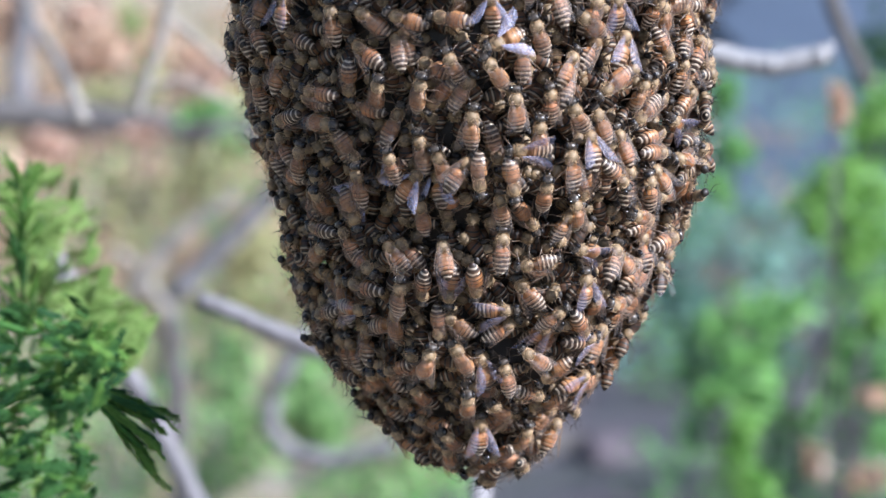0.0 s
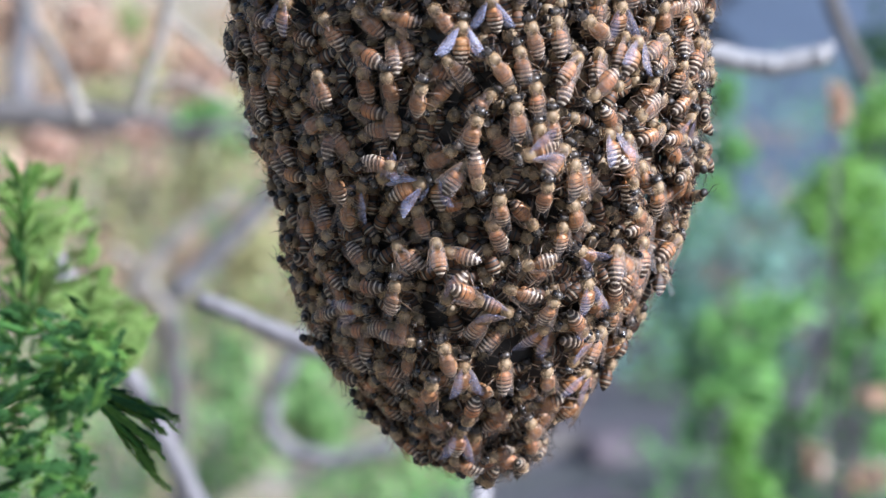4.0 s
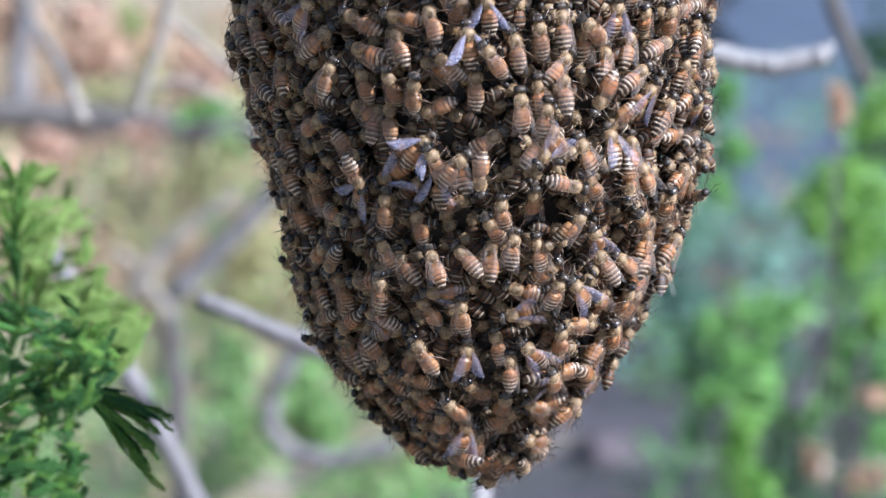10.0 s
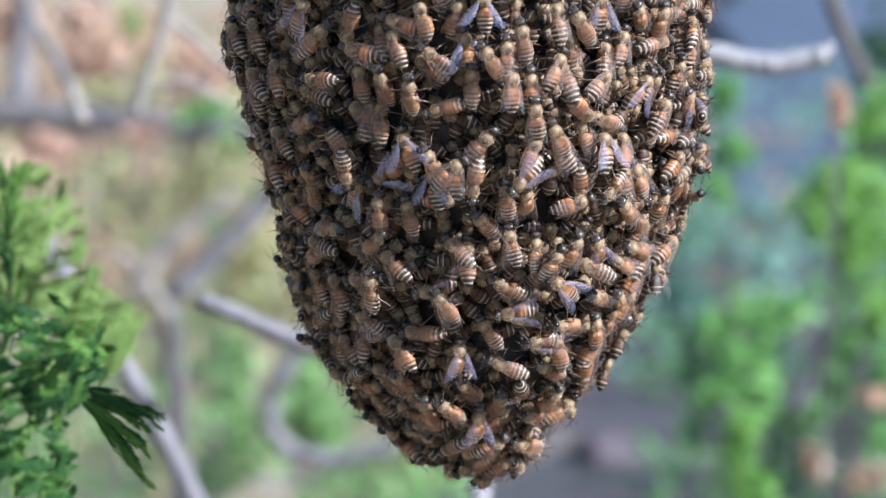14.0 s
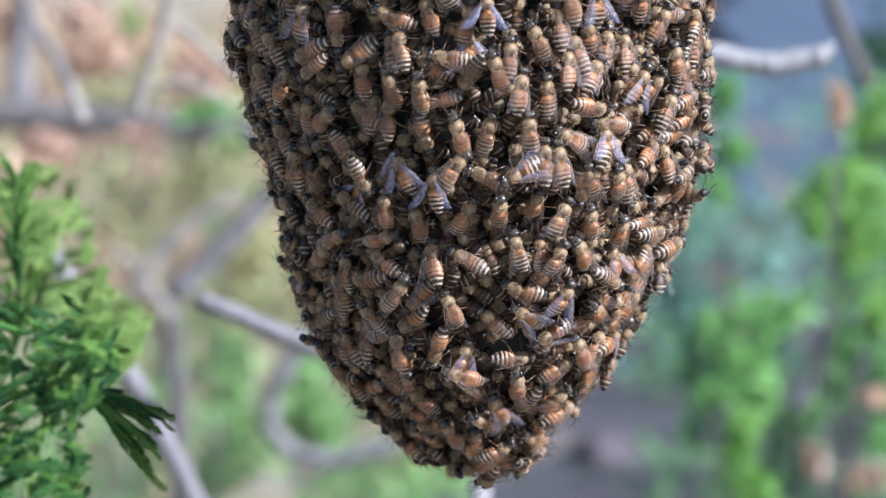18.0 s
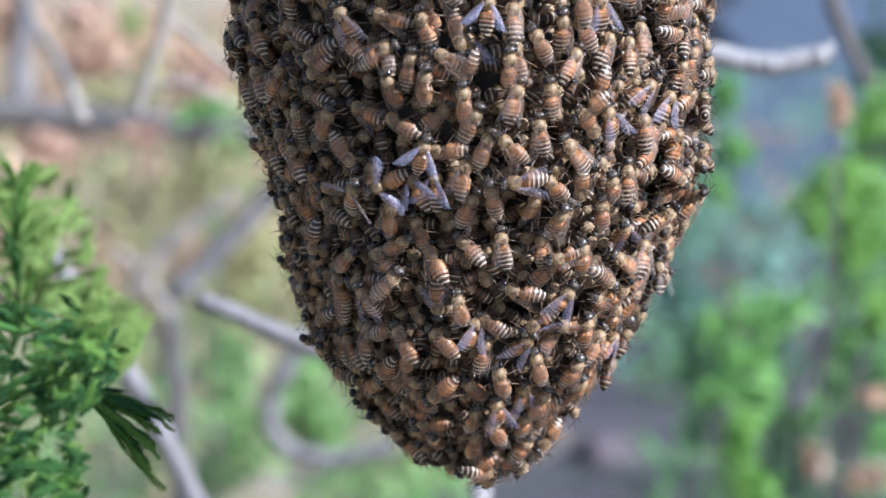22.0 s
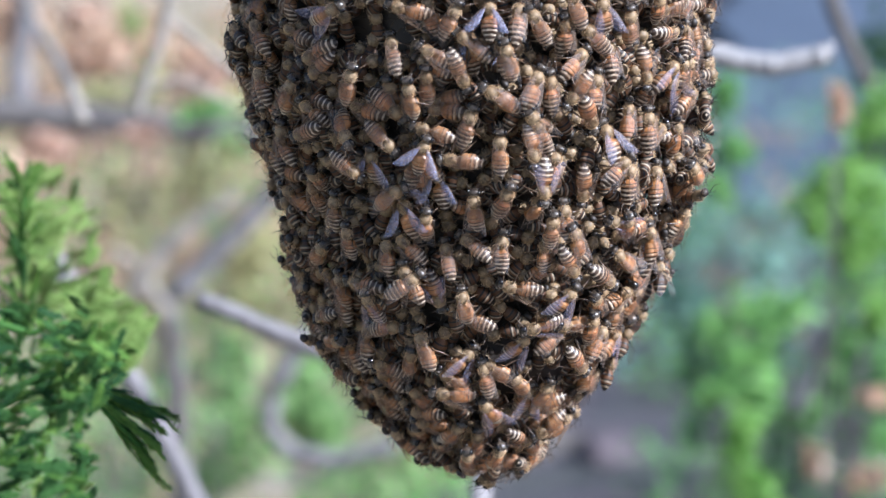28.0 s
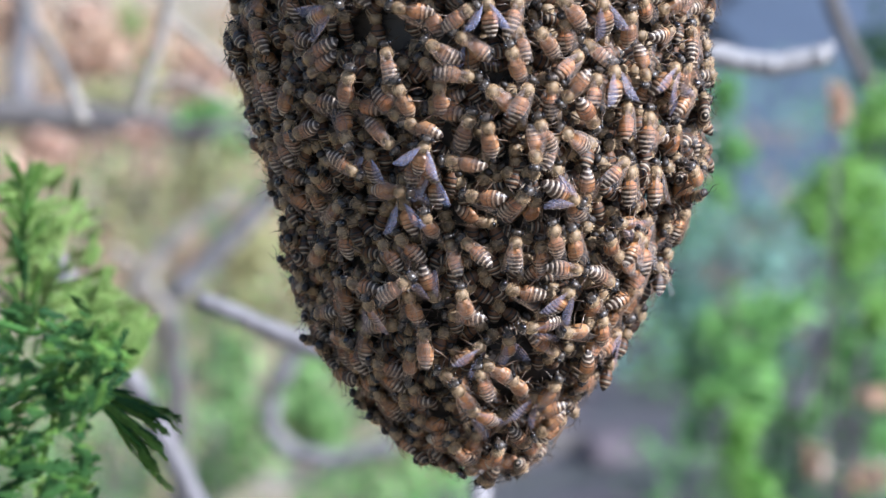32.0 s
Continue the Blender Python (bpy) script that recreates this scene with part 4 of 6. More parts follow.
# ---- the bees of the outer layer ----
KINDS = [
    build_bee("amber and black banded honey bee clinging to the swarm", -3, 0, 0.6, 0, 1),
    build_bee("amber honey bee with slightly parted wings on the swarm", 7, 3, 1.0, 6, 2, -14),
    build_bee("banded honey bee with tightly folded wings and drooping abdomen", -5, 1, 1.8, -9, 3, 12),
    build_bee("honey bee with wide-spread wings, sky sheen in their colour", 34, 2, 0.8, 4, 4),
    build_bee("honey bee with half-open wings, lilac sky sheen in their colour", 19, 4, 1.2, -5, 5, -8),
]
free_kinds = [1] * len(KINDS)


def another_bee(kind, m):
    if free_kinds[kind]:
        free_kinds[kind] = 0
        KINDS[kind].matrix_basis = m
        return KINDS[kind]
    return copy_thing(KINDS[kind], m)


BEES = []

# the swarm swings a little in the wind: seconds and millimetres to +x at its middle
SWING = [(0, 0.3), (0.5, -0.2), (1, 0), (2.5, 0), (3, -0.3), (3.5, 0), (5.5, 0), (6, 0.5), (6.5, 0.2), (7.5, 0.3), (8, 0), (9, -0.3), (9.5, 0), (10, 0.5), (10.5, 0), (11, -1.4),
         (11.5, 0), (12, 0.3), (12.5, -1.4), (13, 0.3), (13.5, 0), (14, -0.9), (14.5, -0.5), (15.5, 0.2), (16.5, -0.2), (17, -1.25), (17.5, 0.3), (18, 0), (18.5, -0.9), (19, 0), (20, -0.1),
         (21, 0.3), (21.5, -0.5), (22, 0), (22.5, 0.8), (23, -0.8), (23.5, 0), (24, 1.25), (24.5, -0.3), (25, 0.5), (25.5, 0.9), (26.5, 0.1), (27.5, 0), (28.5, 0.5), (29, -0.8), (29.5, -0.3),
         (30, 0.3), (30.5, -0.3), (31, 0.2), (31.5, 0.8), (32, 0)]
SWING_T, SWING_X = [t for t, _ in SWING], [x for _, x in SWING]
PIVOT = Matrix.Translation((0, 0, 1.80))


def swung(t):
    return PIVOT @ Matrix.Rotation(-float(np.interp(t, SWING_T, SWING_X)) / 350, 4, "Y") @ PIVOT.inverted()


def with_swing(rows):
    """The same rows, carried along by the swinging swarm."""
    times = sorted({round(t, 2) for t, _ in rows} | set(SWING_T))
    times = [t for i, t in enumerate(times) if i == 0 or t - times[i - 1] > 0.07 or t == 32]
    out, k = [], 0
    for t in times:
        while k < len(rows) - 2 and rows[k + 1][0] < t:
            k += 1
        (t0, a), (t1, b) = rows[k], rows[k + 1]
        s = min(max((t - t0) / (t1 - t0), 0), 1)
        m = Matrix.LocRotScale(a.translation.lerp(b.translation, s), a.to_quaternion().slerp(b.to_quaternion(), s), None)
        out.append((t, swung(t) @ m))
    return out


def crawl(kind, lift, *stays):
    """One bee and its stays: (seconds, phi, z, heading). It rests, walks on to the next stay, and creeps under others where no stay is given."""
    rng = random.Random(len(BEES) * 13 + 5)
    roll, pitch, lift = rng.uniform(-20, 20), rng.uniform(-14, 16), lift * 1.25
    if abs(stays[0][1]) > 60:
        roll, pitch, lift = roll * 2, rng.uniform(-14, 20), lift + rng.uniform(-1.0, 2.0)
    rows, sunk = [], 6.0 if kind == 3 else 2.6

    def at(t, phi, z, h, up):
        rows.append((t, cling(phi + rng.gauss(0, 0.25), z + rng.gauss(0, 0.22), h + rng.gauss(0, 2.5), up, roll, pitch + rng.gauss(0, 1.5))))

    def rest(t0, t1, phi, z, h, up):
        t = t0 + rng.uniform(0.8, 2.0)
        while t < t1 - 0.5:
            at(t, phi, z, h, up)
            t += rng.uniform(0.8, 2.2)

    first, last = stays[0], stays[-1]
    if first[0] > 0:
        early = max(first[0] - rng.uniform(1.5, 3.0), 0.3)
        at(0, *first[1:], lift - sunk)
        rest(0, early, *first[1:], lift - sunk)
        at(early, *first[1:], lift - sunk)
    for a, b in zip(stays, stays[1:]):
        gone = math.hypot(radians(b[1] - a[1]) * 60, b[2] - a[2])
        at(a[0], *a[1:], lift)
        if b[0] - a[0] < 2.1:
            if abs(b[3] - a[3]) > 60:
                at((a[0] + b[0]) / 2, *[(p + q) / 2 for p, q in zip(a[1:], b[1:])], lift)
            continue
        if gone < 4 and abs(b[3] - a[3]) < 50:
            n = int((b[0] - a[0]) / 1.6)
            for k in range(1, n):
                s = k / n
                at(a[0] + (b[0] - a[0]) * s, *[p + (q - p) * s for p, q in zip(a[1:], b[1:])], lift)
            continue
        span = b[0] - a[0]
        go_for = min(max(gone / 5.0, 1.4), span - 0.8)
        start = a[0] + 0.2 + rng.uniform(0.15, 0.85) * (span - go_for - 0.4)
        rest(a[0], start, *a[1:], lift)
        at(start, *a[1:], lift)
        turn = b[3] - a[3]
        n = max(2, int(abs(turn) / 60) + 1)
        for k in range(1, n):
            s = k / n
            at(start + go_for * s, *[p + (q - p) * s for p, q in zip(a[1:], b[1:])], lift + 0.5)
        at(start + go_for, *b[1:], lift)
        rest(start + go_for, b[0], *b[1:], lift)
    at(last[0], *last[1:], lift)
    if last[0] < 30:
        late = last[0] + rng.uniform(1.5, 3.0)
        at(late, *last[1:], lift - sunk)
        rest(late, 32, *last[1:], lift - sunk)
        at(32, *last[1:], lift - sunk)
    else:
        rest(last[0], 32, *last[1:], lift)
        at(32, *last[1:], lift)
    rows.sort(key=lambda r: r[0])
    rows = [r for i, r in enumerate(rows) if i == 0 or r[0] - rows[i - 1][0] > 0.08]
    if rows[-1][0] < 32:
        rows.append((32, rows[-1][1]))
    bee = another_bee(kind, rows[0][1])
    bee.scale = (rng.uniform(0.98, 1.11),) * 3
    BEES.append((bee, rows))


# flights: kind of bee, seat behind the swarm, places in the air, and seat after landing
FLIGHTS = [
    (3, (-115, -30, 40, 0.5), [(18.7, (-0.070, 0.0, 1.425)), (18.8, (-0.0640, -0.0355, 1.4244)), (18.9, (-0.0560, -0.0662, 1.4450)), (18.967, (-0.0520, -0.0861, 1.4640)), (19.0, (-0.0358, -0.0881, 1.4620)), (19.033, (-0.0200, -0.0891, 1.4600)), (19.1, (-0.0085, -0.0890, 1.4700)), (19.2, (-0.0142, -0.0764, 1.4874))], (-13.5, 38, 30, 2.4)),
    (4, (-120, 60, 90, 0.5), [(10.7, (-0.0782, -0.0007, 1.5038)), (10.8, (-0.0664, -0.0531, 1.4946)), (10.9, (-0.0448, -0.0962, 1.48)), (11.0, (-0.0012, -0.1309, 1.4562)), (11.1, (0.0334, -0.112, 1.4482)), (11.2, (0.070, -0.0725, 1.442)), (11.3, (0.0926, -0.0046, 1.4338)), (11.45, (0.082, 0.05, 1.44))], (130, 0, -60, 0.5)),
    (3, (-118, 10, 60, 0.5), [(7.8, (-0.0669, -0.0292, 1.4569)), (7.9, (-0.0312, -0.0938, 1.4652)), (8, (0.0017, -0.1134, 1.469)), (8.08, (0.0291, -0.1072, 1.4755)), (8.12, (0.033, -0.1021, 1.4754)), (8.2, (0.0266, -0.102, 1.4761)), (8.3, (-0.0057, -0.1059, 1.4538)), (8.4, (-0.0299, -0.0975, 1.4443)), (8.5, (-0.0637, -0.0351, 1.4238))], (-112, -30, 120, 0.5)),
    (4, (122, -10, 60, 0.5), [(11.1, (0.0781, 0.03, 1.4236)), (11.2, (0.0643, -0.02, 1.4271)), (11.3, (0.0478, -0.07, 1.4328)), (11.4, (0.0186, -0.11, 1.4372)), (11.5, (-0.0079, -0.12, 1.4357)), (11.6, (-0.0315, -0.09, 1.4299)), (11.7, (-0.0528, -0.03, 1.4227)), (11.8, (-0.0651, 0.03, 1.4165))], (-118, -20, 40, 0.5)),
    (3, (-116, 0, 60, 0.5), [(12.7, (-0.0643, 0.02, 1.4292)), (12.8, (-0.0453, -0.05, 1.4351)), (12.9, (-0.0238, -0.1, 1.4457)), (13.0, (-0.0028, -0.1, 1.4519)), (13.1, (0.0106, -0.11, 1.4652)), (13.2, (-0.0037, -0.11, 1.471)), (13.3, (-0.0316, -0.08, 1.4627)), (13.4, (-0.061, 0.0, 1.4434))], (-114, -10, 40, 0.5)),
]


def in_air(flight):
    """Poses along a flight, the head towards where the bee goes."""
    rows = []
    for i, (t, p) in enumerate(flight):
        ahead = Vector(flight[min(i + 1, len(flight) - 1)][1]) - Vector(flight[max(i - 1, 0)][1])
        rows.append((t, Matrix.Translation(p) @ ahead.to_track_quat("Y", "Z").to_matrix().to_4x4()))
    return rows


def gentle(rows):
    """The same rows with steps between wherever the turn is wide."""
    out = [rows[0]]
    for t1, b in rows[1:]:
        t0, a = out[-1]
        qa, qb = a.to_quaternion(), b.to_quaternion()
        n = int(math.degrees(qa.rotation_difference(qb).angle % (2 * math.pi)) / 60) + 1
        for k in range(1, n):
            s = k / n
            out.append((t0 + (t1 - t0) * s, Matrix.LocRotScale(a.translation.lerp(b.translation, s), qa.slerp(qb, s), None)))
        out.append((t1, b))
    return out


HIPS = [(2.9, -1), (2.9, 1), (1.8, -1), (1.8, 1), (0.7, -1), (0.7, 1)]


def step(bee, rows):
    """Swing the legs, three and three in turn, while a bee walks."""
    times, phase = [], 0
    for (t0, a), (t1, b) in zip(rows, rows[1:]):
        gone = (a.translation - b.translation).length / MM
        if gone > 5.0 and gone / (t1 - t0) > 2.0:
            n = max(2, int(gone / 1.6))
            times += [(t0 + (t1 - t0) * k / n, (1 if k % 2 else -1) * (0 if k in (0, n) else 1)) for k in range(n + 1)]
    if not times:
        return
    times = [(0, 0)] + [q for i, q in enumerate(times) if q[0] > 0.1 and (i == 0 or q[0] - times[i - 1][0] > 0.07)] + [(32, 0)]
    legs = [c for c in bee.children if c.name.startswith("leg")]
    for k, (leg, (hip, side)) in enumerate(zip(legs, HIPS)):
        joint = Matrix.Translation(mm(side * 0.8, hip, 1.4))
        way = 13 if k in (0, 3, 4) else -13
        walk(leg, [(t, joint @ pose(0, 0, 0, 0, 0, way * s) @ joint.inverted()) for t, s in times])


def beat(bee, start, end):
    """The wings beat between two moments."""
    count = int((end - start) * 20)
    beats = [(start + (end - start) * k / count, 38 if k % 2 else -38) for k in range(1, count)]
    for wing in [c for c in bee.children if "wing" in c.name]:
        still, side = wing.matrix_basis.copy(), 1 if wing.matrix_basis.translation.x > 0 else -1
        walk(wing, [(0, still), (start, still)] + [(t, still @ pose(0, 0, 0, 0, 0, side * 30) @ pose(0, 0, 0, 0, side * a, 0)) for t, a in beats] + [(end, still), (32, still)])


def motions():
    crawl(1, 0.7, (0, -17, 74.5, -65), (1, -18.5, 74.5, -65), (2, -18, 74.5, -65), (3, -19, 74.5, -65), (7, -17.5, 74.5, -65), (11, -18.5, 74.5, -73), (12, -18.5, 74, -75), (13, -17, 72.5, -72), (17, -16.5, 72.5, -62), (18, -19.5, 74.5, -60), (22, -20.5, 74.5, -64), (23, -18, 73.5, -65), (25, -18, 73.5, -66), (30, -16, 77, -70))
    crawl(1, -0, (0, -26.5, 63.5, -45), (7, -27, 63.5, -60), (12, -27.5, 63.5, -75), (18, -29.5, 62, -125), (23, -21.5, 62.5, -295), (30, -21, 48, -225))
    crawl(0, 0.3, (0, -52.5, 56.5, 5), (2, -53, 58, -4), (3, -54, 57, -8), (7, -50, 57, -25), (12, -52.5, 56.5, -30), (18, -50.5, 53.5, 25), (23, -53.5, 54.5, 30), (30, -49.5, 51, 30))
    crawl(0, -1, (0, -32, 55, -170), (7, -27, 56.5, 0), (12, -28, 56.5, 0), (18, -27, 57, 5), (23, -15, 60.5, 15), (30, -8, 53, 0))
    crawl(0, 1.7, (0, -12.5, 55.5, 15), (1, -12.5, 56, 16), (2, -13, 54.5, 16), (6, -11.5, 54.5, 19), (7, -12, 56, 20), (9, -12, 56, 12), (10, -13.5, 55.5, 8), (14, -13, 55, 2), (17, -13, 54.5, 4), (18, -11.5, 55, 5), (19, -11.5, 56, 6), (20, -10, 56, 7), (22, -10.5, 57.5, 9), (23, -12, 55.5, 10), (24, -11, 54, 7), (28, -14.5, 54.5, -4), (29, -14.5, 56, -7), (30, -16.5, 55, -10))
    crawl(2, -2.4, (0, -22, 44.5, 20), (2, -22.5, 44, 54), (7, -23.5, 40, 140), (8, -20.5, 39.5, 142), (9, -20, 38.5, 144), (11, -18.5, 32.5, 148), (12, -19.5, 32.5, 150), (14, -19, 32.5, 157), (18, -13, 41, 170), (23, -9.5, 47.5, 35), (30, -8.5, 47.5, -90))
    crawl(1, -0.6, (0, -5.5, 61.5, -25), (7, -5, 61, -50), (11, -7.5, 61.5, -38), (13, -6.5, 62, -42), (14, -8.5, 63, -48), (17, -8.5, 62, -68), (18, -6.5, 63, -75), (19, -6, 64, -71), (20, -6.5, 62.5, -67), (22, -6.5, 62.5, -59), (25, -11, 62, -55), (30, -8.5, 65, -55))
    crawl(2, 0.5, (0, -40.5, 42, 90), (7, -42, 42, 65), (12, -44.5, 42.5, 65), (18, -39.5, 45, 55), (23, -39, 44, 30), (30, -34, 40, 150))
    crawl(1, 0.3, (0, -0.5, 45.5, 15), (2, -1, 44.5, 18), (3, 0, 44, 19), (6, 0.5, 46, 24), (7, -0.5, 43, 25), (12, -7, 31.5, 65), (18, -6, 32, 50), (23, -3.5, 30.5, 25), (30, -14, 35.5, -15))
    crawl(4, 1.6, (0, -48.5, 74.5, 5), (7, -47.5, 73.5, 10), (12, -41, 75, 35), (18, -43, 73.5, 10), (23, -31, 74, -25), (30, -35.5, 75, 60))
    crawl(1, 0.8, (0, -64, 52, 10), (7, -65, 51.5, 0), (12, -63.5, 52, -50), (18, -61, 55, -15), (23, -63, 54, -10), (30, -58.5, 53.5, -5))
    crawl(1, 0, (0, -56, 43.5, -95), (7, -82, 46.5, -5), (12, -80, 49.5, -5), (18, -46, 46, 25), (23, -50.5, 44, 15), (30, -41.5, 51, -60))
    crawl(0, 0.9, (0, -25.5, 74, -45), (7, -27.5, 74.5, -30), (12, -30, 69.5, -160), (18, -34, 68.5, -180), (23, -32, 67, -45), (30, -30.5, 56.5, 25))
    crawl(0, -0.7, (0, -19, 65, -15), (3, -19.5, 64, -13), (6, -20.5, 64, -11), (7, -20.5, 66.5, -10), (11, -20.5, 66.5, -10), (14, -22, 67.5, -10), (17, -21.5, 66.5, -10), (18, -20.5, 64, -10), (20, -20, 64, -14), (22, -21, 63, -18), (23, -19, 67.5, -20), (30, -20.5, 61.5, -10))
    crawl(0, -1.1, (0, -2, 54.5, 30), (7, 3, 51.5, 50), (12, 0.5, 56, 0), (18, -1.5, 58, -145), (23, -3, 59, -150), (30, -3.5, 58, -260))
    crawl(3, 1.4, (0, 4.5, 77.5, -5), (6, 5, 76.5, -14), (10, 3.5, 76, -9), (14, 3.5, 76.5, -5), (17, 3.5, 75, -5), (19, 4, 76.5, -3), (20, 3, 75, -1), (22, 3.5, 75.5, 3), (23, 4, 73.5, 5), (24, 5.5, 73.5, 4), (28, 4, 73.5, -2), (29, 4, 73.5, -4), (30, 4, 75.5, -5))
    crawl(2, 0.3, (0, 11, 63, -5), (3, 11, 61.5, -14), (6, 12, 64, -22), (8, 10.5, 64, -21), (9, 10, 65.5, -17), (11, 9.5, 66, -9), (12, 8.5, 64.5, -5), (18, 8.5, 63, 0), (22, 11, 62.5, -16), (24, 11, 62.5, -20), (25, 7.5, 63, -20), (28, 7, 64.5, -20), (29, 6.5, 64, -20), (30, 11, 68, -20))
    crawl(0, 1.1, (0, 4, 61, -35), (6, 4.5, 63, -31), (7, 3.5, 63.5, -30), (8, 4, 63, -31), (9, 4, 64.5, -32), (11, 2.5, 63.5, -34), (12, 3.5, 63.5, -35), (13, 3, 65.5, -32), (14, 3.5, 64, -30), (17, 5, 63.5, -22), (18, 4.5, 61, -20), (19, 6, 62, -16), (20, 6, 63, -12), (22, 7, 62, -4), (25, 7, 61, -6), (28, 7, 64, -14), (29, 6, 64, -17), (30, 7.5, 62.5, -20), (32, 8.5, 63.5, -20))
    crawl(0, 0.1, (0, 15, 70, -20), (1, 14.5, 70.5, -19), (2, 15, 69.5, -19), (3, 14, 69.5, -18), (7, 14.5, 70.5, -15), (9, 15, 69, -9), (11, 15, 69.5, -3), (13, 12.5, 67.5, -4), (14, 12, 69, -8), (18, 14.5, 69, -25), (22, 15, 68, -25), (25, 15.5, 68.5, -26), (28, 15, 73, -29), (29, 15, 73.5, -29), (30, 16.5, 69, -30))
    crawl(0, 0.2, (0, 19, 77.5, -15), (1, 20.5, 71.5, -13), (2, 19.5, 69.5, -11), (6, 18.5, 70.5, -2), (7, 20.5, 70.5, 0), (11, 19.5, 71, -4), (13, 18.5, 71, -5), (14, 19.5, 72.5, -5), (18, 19.5, 71, -5), (19, 8.5, 73.5, -4), (23, 9, 72.5, 0), (25, 9.5, 73, 4), (29, 9.5, 73, 13), (30, 9, 75.5, 15))
    crawl(1, 1.6, (0, 21.5, 60, 35), (2, 23, 60, 41), (3, 22, 60, 44), (6, 22.5, 61, 52), (8, 19.5, 59.5, 52), (9, 20, 60, 49), (11, 18, 61, 43), (13, 18, 61, 35), (14, 19.5, 60, 30), (18, 21, 59.5, 10), (19, 20.5, 60, 17), (23, 23, 61.5, 45), (25, 23, 61, 46), (28, 23.5, 61.5, 49), (29, 22, 61, 49), (30, 23.5, 62, 50), (32, 22.5, 61, 50))
    crawl(0, -1.1, (0, 29, 64.5, 40), (7, 31, 60.5, 25), (12, 33.5, 61, 20), (18, 34, 65, 20), (23, 34.5, 65, 35), (28, 34.5, 61.5, 6), (30, 36.5, 63, -5), (31, 33.5, 64, -5))
    crawl(2, -0.5, (0, 28.5, 76, 10), (7, 31, 76.5, -15), (12, 24.5, 65, -15), (18, 28.5, 68.5, -25), (23, 21, 71, -10), (30, 21.5, 70, -15))
    crawl(4, 0.2, (0, 35.5, 76.5, -15), (7, 38, 73.5, -15), (12, 35, 74, 0), (18, 30, 77.5, -10), (23, 31.5, 76, -15), (30, 32, 75.5, -25))
    crawl(4, 1.5, (0, 38, 64, 25), (1, 38.5, 64.5, 26), (2, 40.5, 63.5, 26), (3, 40, 64.5, 27), (6, 43, 56, 29), (7, 42, 55, 30), (9, 44, 54, 28), (10, 43.5, 53, 27), (12, 42.5, 55, 25), (17, 44, 54, 25), (18, 41.5, 55.5, 25), (19, 43, 57, 28), (20, 42, 54.5, 31), (21, 41, 54, 34), (23, 46, 54, 40), (30, 52.5, 57.5, 30))
    crawl(0, 0.4, (0, 47, 76, -5), (7, 46.5, 71, 10), (12, 43.5, 74, -45), (18, 41.5, 77.5, -10), (23, 51, 77, -15), (30, 43, 76.5, -40))
    crawl(0, 0.6, (0, 51.5, 61.5, 170), (7, 51.5, 63, 65), (12, 51.5, 63, 90), (18, 56.5, 60, -20), (23, 64, 60, -5), (30, 63, 56.5, -20))
    crawl(1, 0.7, (0, 9, 50, 0), (1, 7.5, 49, -1), (2, 7.5, 49, -3), (3, 9, 47.5, -4), (7, 10, 49.5, -10), (9, 9.5, 48.5, -4), (10, 10, 50, -1), (11, 8, 51, 2), (12, 9.5, 49, 5), (13, 9, 51, 6), (14, 9, 55, 7), (17, 11, 55, 9), (21, 8.5, 52.5, 16), (22, 8.5, 52, 18), (23, 10.5, 52.5, 20), (24, 10.5, 52.5, 21), (25, 12, 53, 23), (28, 13, 55, 27), (31, 11.5, 54.5, 30), (32, 11, 52.5, 30))
    crawl(0, -0.5, (0, 16.5, 52, -15), (2, 15.5, 52, -14), (3, 13.5, 52.5, -13), (7, 14, 55.5, -10), (9, 14.5, 54, -8), (11, 13, 54, -6), (12, 12.5, 56, -5), (14, 13.5, 55, -7), (17, 15, 54.5, -9), (18, 16.5, 53.5, -10), (19, 15.5, 54.5, -10), (23, 17.5, 52.5, -10), (25, 17, 53, -10), (29, 17.5, 55, -10), (30, 18, 53.5, -10), (32, 17.5, 53.5, -10))
    crawl(1, 1, (0, 24.5, 48, -30), (1, 19, 45, -24), (3, 18.5, 46, -11), (7, 18, 47.5, 15), (9, 18, 47, 5), (10, 16.5, 47.5, 0), (11, 16, 46, -5), (12, 16, 48.5, -10), (13, 15.5, 48.5, -8), (17, 13.5, 44, -2), (19, 13, 43.5, -2), (21, 15.5, 44, -6), (23, 15.5, 43, -10), (30, 16.5, 43.5, -20))
    crawl(0, 1.5, (0, 31, 44.5, -20), (7, 35, 43.5, 135), (8, 35.5, 46.5, 166), (10, 36, 46, 228), (11, 33.5, 45.5, 259), (12, 33.5, 47, 290), (14, 33, 46.5, 287), (17, 35.5, 44, 282), (18, 34.5, 44, 280), (19, 34, 45.5, 265), (20, 34.5, 44.5, 250), (23, 23, 53, 205), (30, 22.5, 54, 220))
    crawl(0, 0.9, (0, 32.5, 54.5, -120), (2, 30, 54, -126), (6, 29.5, 53.5, -137), (8, 31, 53, -144), (10, 30.5, 52.5, -152), (12, 26, 53, -160), (17, 27, 49, -243), (18, 28, 50, -260), (20, 28.5, 46, -238), (21, 27.5, 45, -227), (22, 29, 44.5, -216), (24, 26, 43.5, -206), (28, 28, 48, -212), (29, 27.5, 47, -214), (30, 29, 45.5, -215), (31, 30.5, 45.5, -215), (32, 28.5, 47.5, -215))
